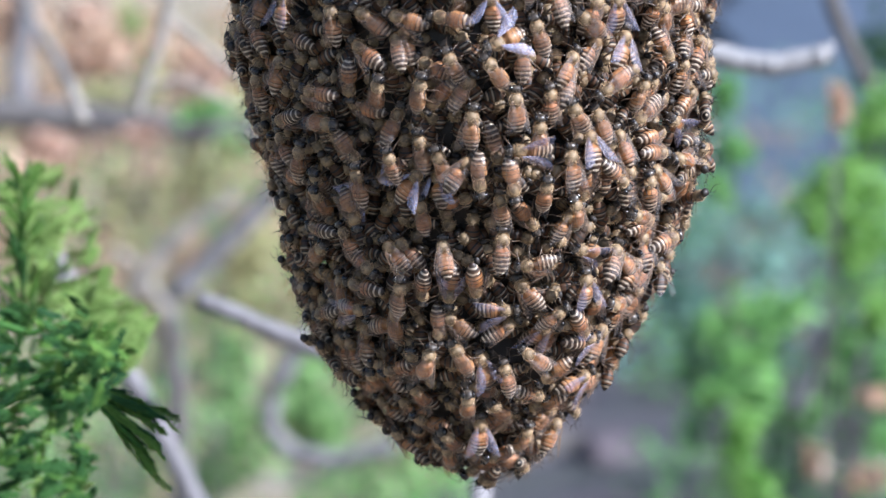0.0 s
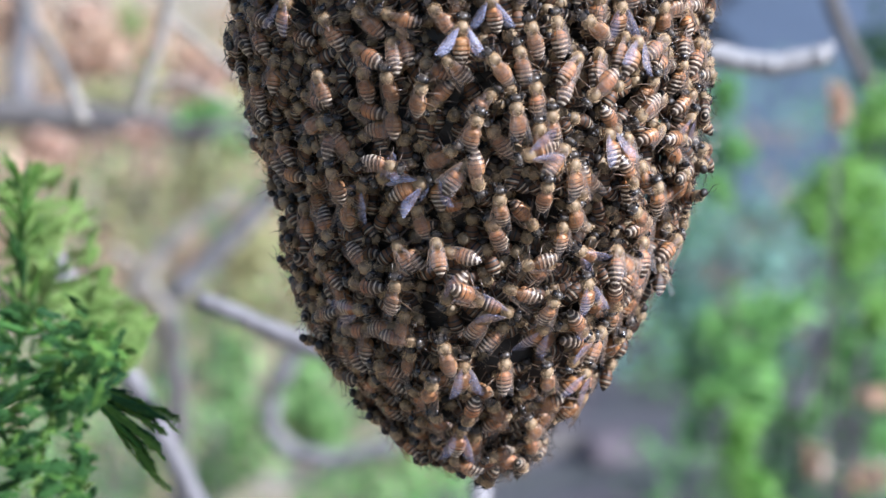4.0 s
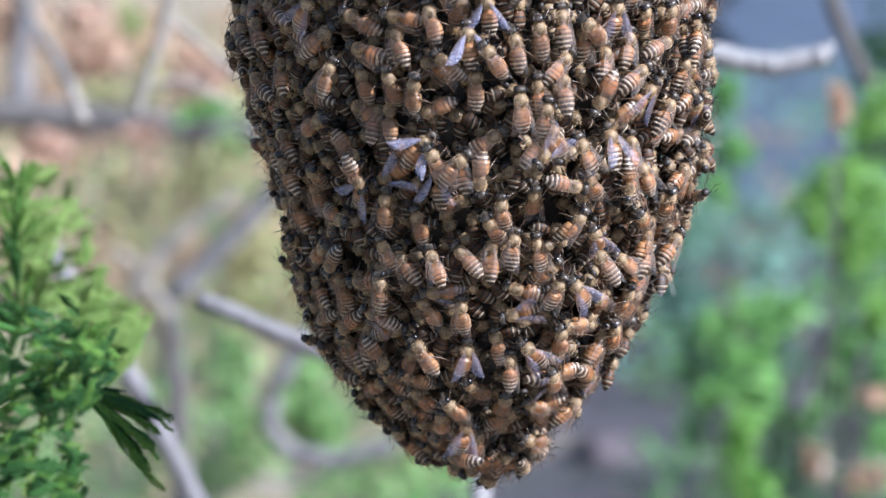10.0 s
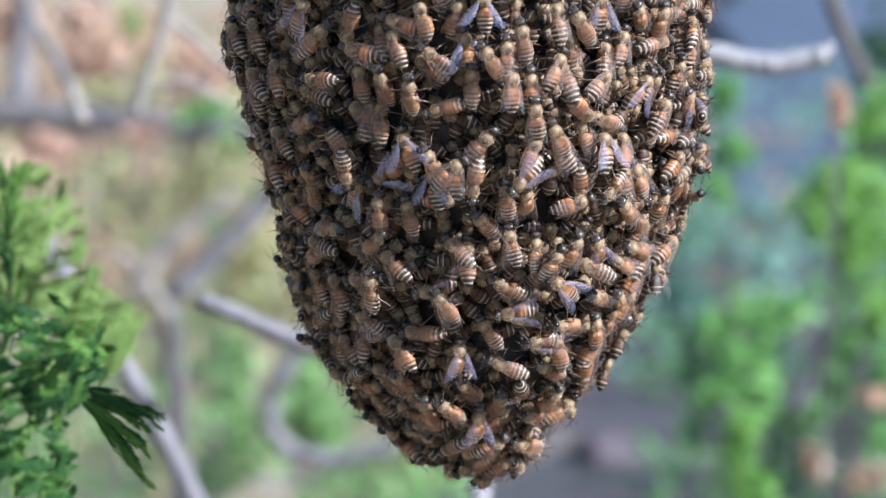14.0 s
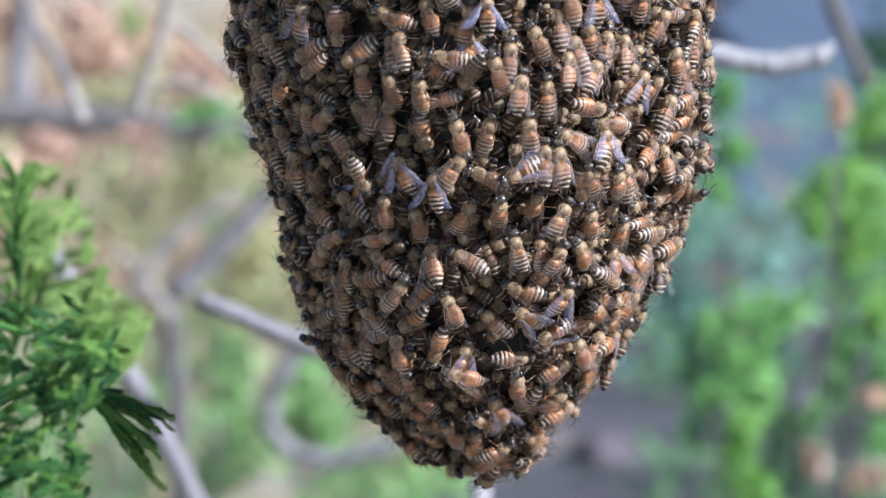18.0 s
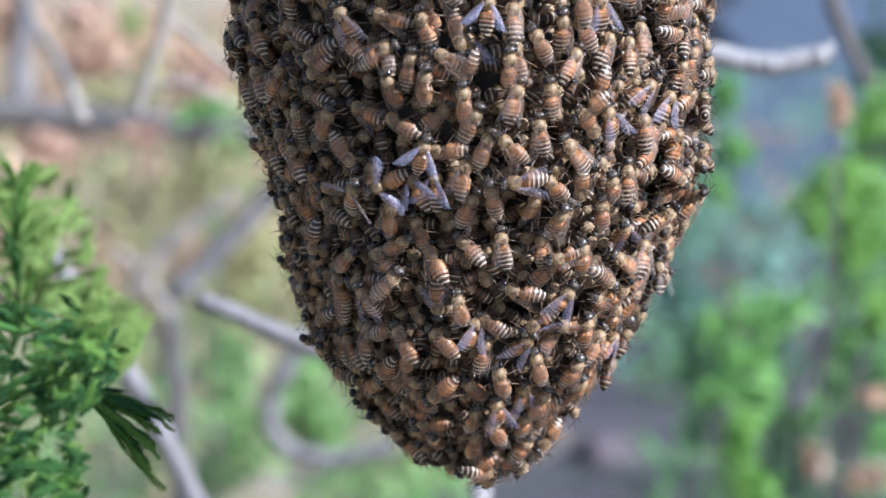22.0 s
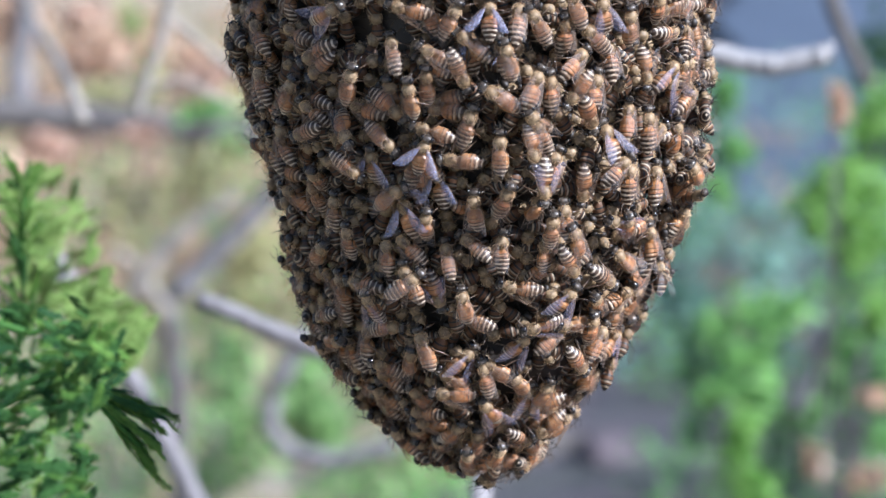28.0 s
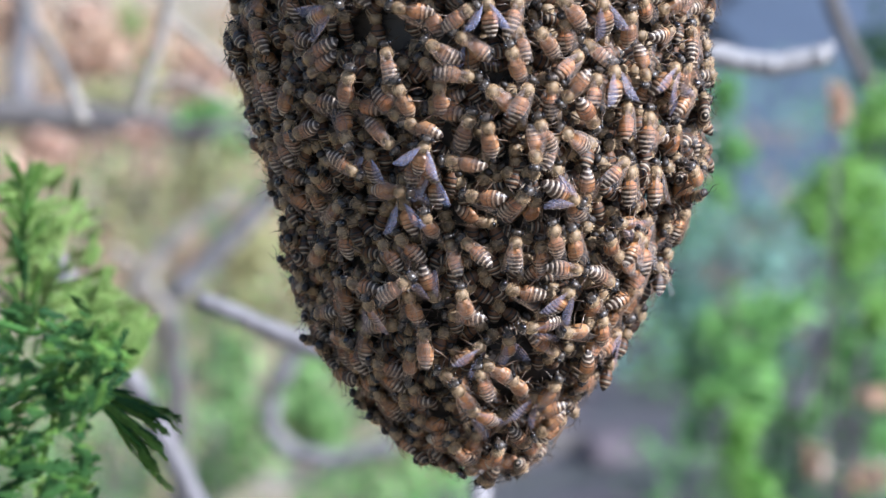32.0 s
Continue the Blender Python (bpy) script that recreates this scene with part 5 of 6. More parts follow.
    crawl(1, 1, (0, 42.5, 53.5, 5), (1, 37.5, 65, 10), (2, 38.5, 64, 15), (3, 38.5, 65, 20), (7, 38.5, 64, 40), (9, 40, 64, 32), (11, 39.5, 64, 24), (12, 39, 65.5, 20), (18, 39, 63, 15), (23, 40, 62, 15), (30, 44, 57.5, 180))
    crawl(1, 1.9, (0, 15, 44, -5), (7, 15, 43.5, -10), (12, 20.5, 42, -20), (18, 19, 33.5, 10), (20, 7.5, 41, -14), (22, 7.5, 40, -38), (24, 6.5, 41.5, -68), (25, 8, 40.5, -86), (30, 13, 37, -175))
    crawl(0, 0.6, (0, 47, 45.5, -120), (7, 54.5, 48, -55), (12, 55.5, 45, 35), (18, 56, 46.5, 25), (23, 47, 41, 0), (30, 48.5, 42, 10))
    crawl(4, -0.5, (0, 62, 42.5, -65), (7, 75, 41.5, 50), (12, 72.5, 45.5, -45), (18, 62, 53.5, -25), (23, 58.5, 47, 25), (30, 59.5, 53, -45))
    crawl(0, -0.3, (0, 39, 37, -5), (6, 42, 35.5, 29), (8, 43, 35, 30), (11, 41, 35, 15), (12, 41, 36.5, 10), (13, 40, 36, 19), (18, 50.5, 34, 65), (23, 49.5, 34, 65), (30, 42, 44.5, 15))
    crawl(0, -1, (0, 3.5, 36.5, 175), (7, 5.5, 41.5, 330), (12, 3, 40, 420), (14, 2.5, 39, 407), (18, 4, 43, 380), (19, -2, 42.5, 382), (20, -3, 40.5, 384), (21, -0.5, 43, 386), (22, 0, 45, 388), (24, -1, 46, 389), (30, -1.5, 44, 380))
    crawl(4, 2, (0, 11.5, 38.5, -80), (1, 12, 37.5, -85), (2, 11.5, 38, -90), (3, 13.5, 37, -95), (6, 12.5, 36.5, -110), (9, 15, 38, -123), (12, 16, 34.5, -135), (13, 12.5, 31.5, -131), (14, 10, 30.5, -127), (18, 8.5, 31.5, -110), (19, 8.5, 31, -103), (20, 10, 31, -96), (23, 8.5, 29.5, -75), (24, 7.5, 31, -99), (25, 8.5, 31.5, -122), (30, 19.5, 26, -240))
    crawl(0, -0.1, (0, -13.5, 38, 0), (3, -19, 47.5, -2), (7, -22.5, 46.5, -5), (11, -20.5, 45.5, -1), (13, -22.5, 45, 0), (14, -22.5, 46, 0), (18, -21, 47, 0), (22, -19, 45, -60), (23, -20, 46, -75), (30, -11, 43.5, -70), (31, -12, 46, -70), (32, -14.5, 44.5, -70))
    crawl(0, 0.1, (0, -10.5, 34.5, -5), (7, -7.5, 38, 55), (12, -12.5, 35, -10), (18, -4.5, 43, -5), (23, -3, 52.5, -5), (30, 4.5, 52.5, -55))
    crawl(3, -1.1, (0, -19.5, 27.5, 50), (7, -19.5, 25.5, 95), (9, -15, 37.5, 55), (12, -15.5, 37.5, -5), (14, -16.5, 38, -7), (17, -19.5, 25.5, -9), (18, -21, 31, -10), (23, -17, 25.5, -25), (29, -22, 19, -16), (30, -21.5, 19.5, -15), (32, -22.5, 19.5, -15))
    crawl(0, 1.3, (0, -49.5, 23, 15), (7, -61, 12, -25), (12, -70, 19, -20), (18, -52, 17.5, -55), (23, -63.5, 20, -10), (30, -66, 23, -25))
    crawl(0, -1.1, (0, -53.5, 32, 30), (7, -32.5, 43.5, 5), (12, -27.5, 45, 15), (18, -27.5, 47.5, 15), (23, -32, 26, 30), (30, -18.5, 33, 25))
    crawl(0, 1.2, (0, -22.5, 34.5, 0), (7, -24, 34, 125), (8, -30, 33.5, 141), (9, -30, 31.5, 157), (10, -33.5, 30, 173), (12, -35.5, 29, 205), (13, -34.5, 28, 200), (14, -34.5, 31, 195), (18, -32, 29.5, 175), (23, -42, 27.5, 285), (30, -34, 32.5, 135))
    crawl(0, 1.1, (0, -32.5, 28.5, 5), (7, -39, 29, 0), (12, -67.5, 30, -35), (18, -50.5, 31.5, 0), (23, -49, 33.5, -35), (30, -46.5, 40.5, -105))
    crawl(1, 0.6, (0, -38, 18, 155), (7, -38.5, 19.5, 15), (10, -27, 21, 6), (14, -28, 20.5, 5), (18, -26.5, 21, 15), (21, -25.5, 22, 15), (22, -25.5, 19, 15), (23, -26.5, 22.5, 15), (24, -26.5, 22.5, 26), (30, -23.5, 25.5, 95))
    crawl(2, 0.4, (0, -53, 12.5, -90), (7, -49, 11, -215), (12, -45, 15, -255), (18, -45, 9.5, -300), (23, -58.5, 7.5, -140), (30, -40, 11, 0))
    crawl(0, -0.2, (0, -41, 11, -20), (7, -62.5, -7.5, -55), (12, -71.5, -7.5, -30), (18, -42, 0.5, 0), (23, -41, 5, 60), (28, -28, 7.5, -8), (29, -30.5, 10, -21), (30, -29.5, 8, -35), (31, -30, 9, -35), (32, -28.5, 8.5, -35))
    crawl(0, -0.9, (0, -18, 19, 0), (3, -18.5, 18, -6), (6, -20, 18, -13), (7, -19, 17, -15), (11, -20.5, 16, -7), (12, -21.5, 18, -5), (13, -20.5, 18.5, -6), (14, -21, 19, -7), (17, -19, 18.5, -9), (18, -20, 17, -10), (19, -19.5, 18, -10), (20, -20, 17.5, -10), (21, -19.5, 18.5, -10), (22, -20, 14.5, -10), (23, -13.5, 9.5, -10), (24, -11.5, 5.5, -11), (28, -10.5, 6, -17), (30, -9.5, 6.5, -20), (32, -9.5, 7.5, -20))
    crawl(1, -3.1, (0, -9, 22.5, 80), (3, -7.5, 21.5, 80), (7, -8, 22.5, 80), (11, -10, 22, 92), (12, -11.5, 22, 95), (18, -12, 26.5, 105), (23, -12, 23, 135), (30, -4.5, 19, 125), (31, -2, 17, 125))
    crawl(1, -0.1, (0, -6, 31, 55), (7, -3.5, 32.5, -5), (12, -5.5, 31, 15), (17, -6, 20.5, 28), (19, -6, 20, 30), (22, -4.5, 22.5, 30), (25, -3.5, 22, -1), (30, -1, 25, -80))
    crawl(2, 0.8, (0, -1.5, 30, -180), (6, 3, 35, -180), (8, 1, 34, -178), (12, -1.5, 28.5, -170), (18, 1, 30.5, -60), (23, -8.5, 38.5, -90), (30, -5, 35, -75))
    crawl(1, 1, (0, -27, 8, -40), (1, -26.5, 7.5, -39), (2, -23.5, 8, -37), (6, -25.5, 8, -31), (7, -29, 8.5, -30), (12, -33, 8, -35), (18, -29.5, 13, 70), (19, -26, 12.5, 66), (20, -27, 13.5, 62), (21, -23, 15, 58), (22, -24, 11.5, 54), (23, -23.5, 10.5, 50), (24, -23, 12.5, 41), (25, -18, 17.5, 33), (30, -16.5, 18.5, -10))
    crawl(1, -0.2, (0, -22.5, 8.5, -40), (7, -20.5, 3.5, -25), (12, -23.5, 5, -45), (17, -32, 5.5, -53), (18, -29, 5, -55), (19, -26.5, 6, -52), (21, -29.5, 5.5, -46), (22, -29.5, 5.5, -43), (23, -29.5, 8, -40), (30, -22.5, 10.5, -35))
    crawl(1, 1.7, (0, -11.5, 7, -10), (1, -13, 6.5, -11), (3, -13, 7, -12), (6, -14, 7.5, -14), (7, -13, 4.5, -15), (11, -14.5, 4, -23), (12, -16, 5.5, -25), (13, -11.5, -2, -23), (14, -10.5, -5, -22), (18, -9.5, -6, -15), (22, -7.5, -6, -7), (25, -8, -6.5, -6), (29, -5.5, -4, -9), (32, -6, -3.5, -10))
    crawl(0, 0, (0, -36, 3, 120), (7, -36.5, 4.5, 140), (12, -58.5, 1.5, 270), (18, -39, 21.5, 310), (23, -46.5, 19, 310), (30, -44, 18.5, 415))
    crawl(1, 0, (0, 3.5, 23, -5), (3, 4, 23, -3), (6, 3, 23.5, -1), (8, 5, 23, -2), (9, 3.5, 22, -4), (10, 3.5, 21.5, -6), (12, 3.5, 23.5, -10), (14, 6, 25.5, 2), (18, 20.5, 19, 25), (19, 20, 19.5, 25), (23, 21, 18, 25), (25, 20.5, 17.5, 9), (28, 21.5, 18, -14), (29, 21, 20.5, -22), (30, 22.5, 22.5, -30))
    crawl(0, 1, (0, 6, 29, -180), (7, 20.5, 34.5, -310), (12, 12, 38.5, -310), (18, 16.5, 34, -345), (23, 3, 39.5, -330), (28, 6, 38, -351), (30, 5.5, 40.5, -360), (31, 4.5, 43, -360), (32, 3.5, 44, -360))
    crawl(0, 0.8, (0, 15.5, 27.5, 10), (7, 15.5, 23.5, 15), (12, 20.5, 28, 115), (17, 30.5, 16, 2), (18, 29.5, 18, -20), (20, 29.5, 22, -18), (21, 30, 21, -17), (22, 32, 20.5, -16), (24, 29.5, 22.5, -19), (25, 31, 22, -22), (28, 42, 16, -33), (29, 37.5, 15.5, -36), (30, 38, 11, -40))
    crawl(1, -0.3, (0, 22.5, 33, 5), (6, 22.5, 30.5, 5), (7, 25, 31, 5), (8, 24, 32, -1), (9, 25.5, 34, -7), (11, 26.5, 38, -19), (12, 28, 42, -25), (18, 23, 40, -55), (21, 22, 37, -34), (22, 23.5, 36.5, -27), (23, 23, 39, -20), (25, 23, 38.5, -26), (28, 13.5, 46.5, -34), (30, 24, 40.5, -40))
    crawl(4, 1.1, (0, 28.5, 37, 5), (7, 35, 38, -5), (12, 33.5, 36, 0), (18, 31.5, 37.5, 25), (23, 34.5, 46, -25), (28, 34, 38.5, -11), (29, 35.5, 46, -8), (30, 36, 51.5, -5), (31, 34.5, 54.5, -5), (32, 33.5, 56, -5))
    crawl(1, 1.8, (0, 34, 29, 145), (7, 38, 28, 170), (12, 33, 26.5, 250), (18, 34.5, 29, 350), (23, 32.5, 28.5, 350), (30, 35, 32, 415))
    crawl(0, 1.9, (0, 45.5, 24.5, -15), (1, 48, 23.5, -17), (7, 55.5, 21.5, -30), (12, 53.5, 21, -15), (18, 61, 10.5, 80), (23, 57.5, 19, 30), (30, 80.5, 12, 0))
    crawl(1, -0.2, (0, 53, 26.5, -35), (7, 47, 28, -20), (12, 45.5, 27.5, -25), (18, 58, 30.5, -5), (23, 62.5, 25.5, 120), (30, 51.5, 25.5, 15))
    crawl(1, -1.2, (0, 68, 28, -75), (7, 63, 32, -50), (12, 65, 26.5, 65), (18, 70.5, 43.5, 55), (23, 67, 35.5, 20), (30, 65, 37, -20))
    crawl(0, 2, (0, 43, 18.5, -70), (7, 41, 19, -45), (8, 42.5, 20.5, -48), (9, 44, 19, -51), (10, 43.5, 18, -54), (11, 38.5, 19, -57), (12, 39.5, 20, -60), (13, 39, 19, -54), (14, 39, 20, -48), (18, 37.5, 15.5, -25), (23, 15.5, 21.5, 20), (30, 19, 14, -20))
    crawl(1, -1.1, (0, 12.5, 17.5, 135), (7, 12, 23.5, 0), (11, 11, 24, 0), (14, 11, 24.5, 2), (18, 12.5, 23, 5), (23, 12, 22.5, 15), (30, 12.5, 22.5, 5))
    crawl(0, 0.7, (0, 5, 10, 0), (7, 3, 16.5, -25), (12, 0, 19, -35), (17, 4, 22.5, -2), (19, 2.5, 24, 3), (20, 2.5, 26, 1), (22, 1.5, 26, -3), (23, 3.5, 26, -5), (24, 4, 26, 1), (25, 4, 24.5, 6), (29, 5, 26.5, 29), (30, 8, 25.5, 35))
    crawl(1, -1, (0, 21.5, 17, 15), (7, 21, 12.5, -10), (12, 14.5, 8.5, -15), (18, 15.5, 9, -10), (23, 15.5, 9.5, -15), (28, 16, 8, -11), (29, 16.5, 8, -11), (30, 15, 8, -10), (31, 15, 7.5, -10), (32, 15.5, 8.5, -10))
    crawl(4, -0.1, (0, 30, 9, -75), (2, 33, 8, -68), (7, 28, 9.5, -50), (12, 32, 12.5, -35), (17, 42, 3.5, -27), (19, 42, 5, -29), (20, 43, 8, -33), (21, 44, 13, -37), (22, 44, 13.5, -41), (24, 49, 15.5, -49), (25, 50, 15.5, -54), (30, 38, 17, -75), (31, 41.5, 16, -75))
    crawl(1, 1, (0, 68, 6, 85), (7, 72.5, 5.5, 55), (12, 70, 4.5, 40), (18, 73.5, 4.5, 85), (23, 84, 21, 5), (30, 66.5, 26.5, -50))
    crawl(1, 0.7, (0, 14, 6, -100), (7, 11.5, 11, 35), (8, 8.5, 10, 26), (12, 8, 10, -10), (14, 9, 10.5, -12), (18, 9.5, 10, -15), (20, 7.5, 11.5, -11), (21, 7, 9.5, -9), (22, 5.5, 10, -7), (24, 6.5, 10, -4), (25, 4.5, 10.5, -2), (28, 5.5, 9.5, 2), (30, 9, 9.5, 5), (32, 9.5, 10, 5))
    crawl(2, 1.2, (0, -23.5, -3, 10), (7, -25.5, -2.5, 5), (12, -30, -2.5, 0), (18, -24, -3, 30), (23, -26.5, -0.5, 40), (24, -27, 0, 41), (28, -21, -0.5, 47), (29, -22.5, 0, 49), (30, -23.5, -1.5, 50), (32, -23.5, -1.5, 50))
    crawl(0, 0.7, (0, -16.5, -1, -170), (7, -5, 8, -50), (10, -6, 5.5, -44), (11, -6.5, 6, -42), (12, -7, 8, -40), (13, -8, 8, -44), (14, -7, 7.5, -48), (18, -4.5, 5.5, -65), (23, -4.5, 9, -45), (28, -3.5, 8.5, -49), (30, -2, 8, -50), (31, -3, 7, -50), (32, -3, 7.5, -50))
    crawl(4, -1.1, (0, -10, -3.5, -170), (7, -9, -6, -10), (12, -14.5, -2.5, -95), (18, -20.5, -5.5, -130), (21, -13.5, -8, -169), (23, -13.5, -6, -195), (25, -16, -5, -196), (28, -13.5, -4.5, -199), (31, -15, -3.5, -200), (32, -14.5, -3.5, -200))
    crawl(1, -0.4, (0, -2.5, -0.5, 175), (2, -4, -2, 145), (3, -3.5, -5, 130), (7, 0.5, 1, 70), (12, 2.5, 7, 0), (17, -13.5, 5, -12), (19, -13.5, 5.5, -19), (20, -12.5, 5.5, -23), (22, -13, 5.5, -31), (23, -21, -9.5, -35), (24, -22, -4.5, -31), (25, -20.5, 1, -28), (30, -21, -6.5, -10))
    crawl(2, -0.2, (0, -28.5, -13, 0), (1, -25.5, -13, 1), (3, -26.5, -13, 4), (6, -17.5, -13.5, 9), (7, -16, -12, 10), (8, -16.5, -11, -5), (9, -15, -11, -20), (10, -17, -8, -35), (11, -22, -9, -50), (12, -19.5, -15.5, -65), (13, -17.5, -16.5, -82), (14, -18.5, -16, -100), (18, -14, -20.5, -170), (23, -11, -17, -30), (30, -8, -29, -55))
    crawl(0, -0.2, (0, -14, -14, 165), (7, -24.5, -19.5, 95), (12, -44.5, -28, 180), (18, -80, -37.5, 355), (23, -78, -33, 430), (30, -74, -32.5, 380))
    crawl(1, -0.6, (0, -8, -12.5, -50), (7, 2, -12, 35), (12, -11, -7.5, -25), (18, -23.5, -13, -130), (23, -40, -31.5, -130), (30, -61.5, -41, 0))
    crawl(1, 1.5, (0, -18, -22, 20), (7, -16.5, -40.5, 25), (12, -18, -42.5, 10), (13, -20, -38.5, -2), (18, -6.5, -28, -60), (23, -13, -33.5, -130), (30, -6, -32.5, -20))
    crawl(2, -0.2, (0, -5.5, -22, -30), (7, -9.5, -22, -15), (12, -24, -21, -55), (18, -25.5, -21, -20), (23, -23.5, -18, -45), (28, -17.5, -20, -24), (29, -16, -20.5, -19), (32, -17, -19, -15))
    crawl(0, -0.9, (0, -32.5, -27.5, -100), (7, -15, -29, -35), (12, -31.5, -31, -30), (18, -27, -31.5, 30), (23, -26.5, -32.5, 85), (30, -30, -42.5, -75), (31, -27.5, -39, -75), (32, -35, -38, -75))
    crawl(0, 1.9, (0, -3, -35, 0), (7, -3, -39.5, -160), (12, -10, -37, -30), (17, -5, -43, -34), (18, 2, -41.5, -35), (23, 10.5, -46.5, -25), (30, 10, -53.5, 10))
    crawl(4, 1.2, (0, 1.5, -47.5, 10), (7, -13.5, -49, 20), (12, -1.5, -45.5, 25), (18, 11.5, -38.5, -30), (23, 11, -38.5, -5), (28, 6.5, -38.5, -34), (29, 9, -37, -39), (30, 7, -37.5, -45), (31, 2.5, -40, -45))
    crawl(2, 0.4, (0, -18, -50.5, -15), (1, -8, -43.5, -11), (2, -7, -43, -6), (3, -13.5, -41, -2), (6, -31, -46, 11), (7, 0.5, -49.5, 15), (8, -1, -49, 20), (9, -4.5, -50, 25), (10, -6.5, -49, 30), (12, 13, -51.5, 40), (18, 15.5, -54.5, 50), (23, 2, -63, 110), (30, -12.5, -54, -35))
    crawl(4, 1.4, (0, -41, -8.5, 80), (7, -32, -9.5, 90), (12, -33.5, -9.5, -45), (13, -36.5, -10.5, -41), (14, -36, -11, -37), (18, -35, -10, -20), (23, -34, -4.5, -20), (30, -33, -7, -5))
    crawl(1, -0.2, (0, 14.5, -2.5, -45), (3, 13, -2.5, -66), (6, 9.5, -3, -88), (7, 11.5, -2, -95), (9, 11, -1.5, -83), (10, 13, -2, -77), (12, 13.5, -1.5, -65), (13, 12.5, -1.5, -66), (14, 9.5, -1, -67), (18, 13, -2, -70), (20, 12.5, -1, -74), (21, 13.5, -2, -76), (22, 13, -2.5, -78), (25, 11, -0.5, -81), (29, 11.5, -1, -84), (30, 11.5, -2.5, -85), (31, 13.5, -3.5, -85), (32, 13, -2.5, -85))
    crawl(4, 0.2, (0, 7.5, -8.5, 75), (7, 8.5, -8, 115), (12, 12.5, -9, 255), (18, 15, -9.5, 305), (23, 17.5, -18.5, 395), (30, 11.5, -18, 340))
    crawl(0, -0.9, (0, 8, -14.5, 55), (7, 6.5, -18, 25), (9, 4, -18.5, 1), (10, 7.5, -20.5, -11), (11, 11, -19.5, -23), (12, 11, -18.5, -35), (14, 5.5, -15.5, -42), (18, 5.5, -12.5, -55), (21, 7, -13.5, -58), (23, 2.5, -11.5, -60), (25, 3.5, -15, -69), (28, -2, -12, -81), (29, -1, -11.5, -86), (30, -4, -11.5, -90), (32, -5, -11, -90))
    crawl(1, 1.8, (0, 23.5, -8.5, 30), (1, 25, -6.5, 26), (2, 25.5, -7.5, 23), (3, 23, -6.5, 19), (6, 20.5, -4.5, 9), (7, 22.5, -5, 5), (9, 23, -4.5, 13), (12, 20, 7, 25), (18, 21, 8.5, 20), (23, 21.5, 8, -105), (30, 26, 4, -260))
    crawl(4, 1.5, (0, 31, -1.5, -15), (3, 31, -2, -19), (7, 34, -4, -25), (12, 24.5, -1.5, -60), (18, 25, -4, 10), (23, 25.5, -3.5, 25), (30, 25.5, -4, 20))
    crawl(2, 1.4, (0, 36, -14.5, 130), (7, 27, -9.5, -25), (12, 33, -21.5, -25), (18, 39.5, -22, -35), (23, 39, -27, -5), (29, 39, -26, 132), (30, 40.5, -27, 155), (31, 44, -29, 155), (32, 44, -28.5, 155))
    crawl(1, -0.9, (0, 53.5, -12, -75), (6, 52, -9, -208), (7, 58.5, -9, -230), (8, 57, -7.5, -265), (12, 57, -10.5, -405), (18, 55.5, -10.5, -450), (21, 48.5, -6, -369), (23, 49.5, -6, -315), (25, 49, -6.5, -312), (28, 54, -7.5, -308), (30, 56, -7.5, -305), (31, 60, -8, -305), (32, 60.5, -8, -305))
    crawl(4, -0.5, (0, 41, -20, 85), (7, 31, -21, 20), (12, 27.5, -35.5, 135), (13, 24, -35.5, 143), (14, 23.5, -34, 152), (18, 29, -38.5, 185), (23, 24, -36, 350), (30, 29.5, -38.5, 380))
    crawl(0, 0.2, (0, 76, -27.5, -10), (1, 72, -27.5, -14), (2, 77.5, -25, -19), (7, 61, -21.5, -40), (12, 46, -17, -20), (18, 39.5, -9.5, -50), (19, 39, -15.5, -42), (20, 37, -14.5, -34), (22, 39.5, -15.5, -18), (24, 39, -15.5, -11), (25, 40.5, -16, -13), (28, 41.5, -15, -17), (31, 46.5, -17.5, -20), (32, 47, -16, -20))
    crawl(1, 1.3, (0, 21.5, -24, -60), (7, 27.5, -28, -20), (12, 34.5, -33, -60), (18, 41, -36.5, 20), (23, 50, -34, -25), (30, 68, -49, 25))
    crawl(0, 0.5, (0, 11.5, -28.5, -15), (1, 9, -28, -12), (7, 12.5, -26.5, 5), (12, 13.5, -27, -70), (18, 15.5, -23, 90), (23, 1.5, -21, 10), (30, 3, -30, -15))
    crawl(1, -0.2, (0, 30, -36, 95), (7, 23.5, -34.5, -45), (12, 39, -44.5, -85), (18, 43, -47, -20), (23, 30, -46, -5), (30, 39.5, -52.5, 130))
    crawl(0, -0.6, (0, 31.5, -29, -140), (6, 39.5, -24.5, -161), (7, 39, -27.5, -165), (8, 35, -28.5, -149), (10, 34, -30, -117), (11, 35, -30.5, -101), (12, 31.5, -27, -85), (13, 31, -27.5, -63), (18, 34, -27.5, 45), (23, 23.5, -26, -30), (30, 17.5, -31, -35))
    crawl(2, -0.1, (0, 13.5, -40, -35), (7, 13, -40.5, -30), (12, 16, -38, -5), (18, 19, -31.5, -20), (23, 12, -29.5, -20), (30, 8, -26, -65))
    crawl(4, -0.9, (0, 3, -27, -15), (6, -8.5, -28, 11), (7, -6, -26.5, 15), (8, -7, -24, 12), (10, -5, -22.5, 6), (11, -4, -23.5, 3), (12, -5.5, -23.5, 0), (13, -4, -24, 3), (14, -5.5, -23, 7), (17, -6, -25, 17), (18, -4.5, -23, 20), (20, -3, -23, 18), (21, -3, -21, 17), (22, -2, -15, 16), (23, -4, -24, 15), (24, -5.5, -24.5, 20), (25, -9, -23.5, 25), (28, -5, -23, 40), (29, -2.5, -22, 45), (31, -2.5, -21, 50), (32, -1, -21, 50))
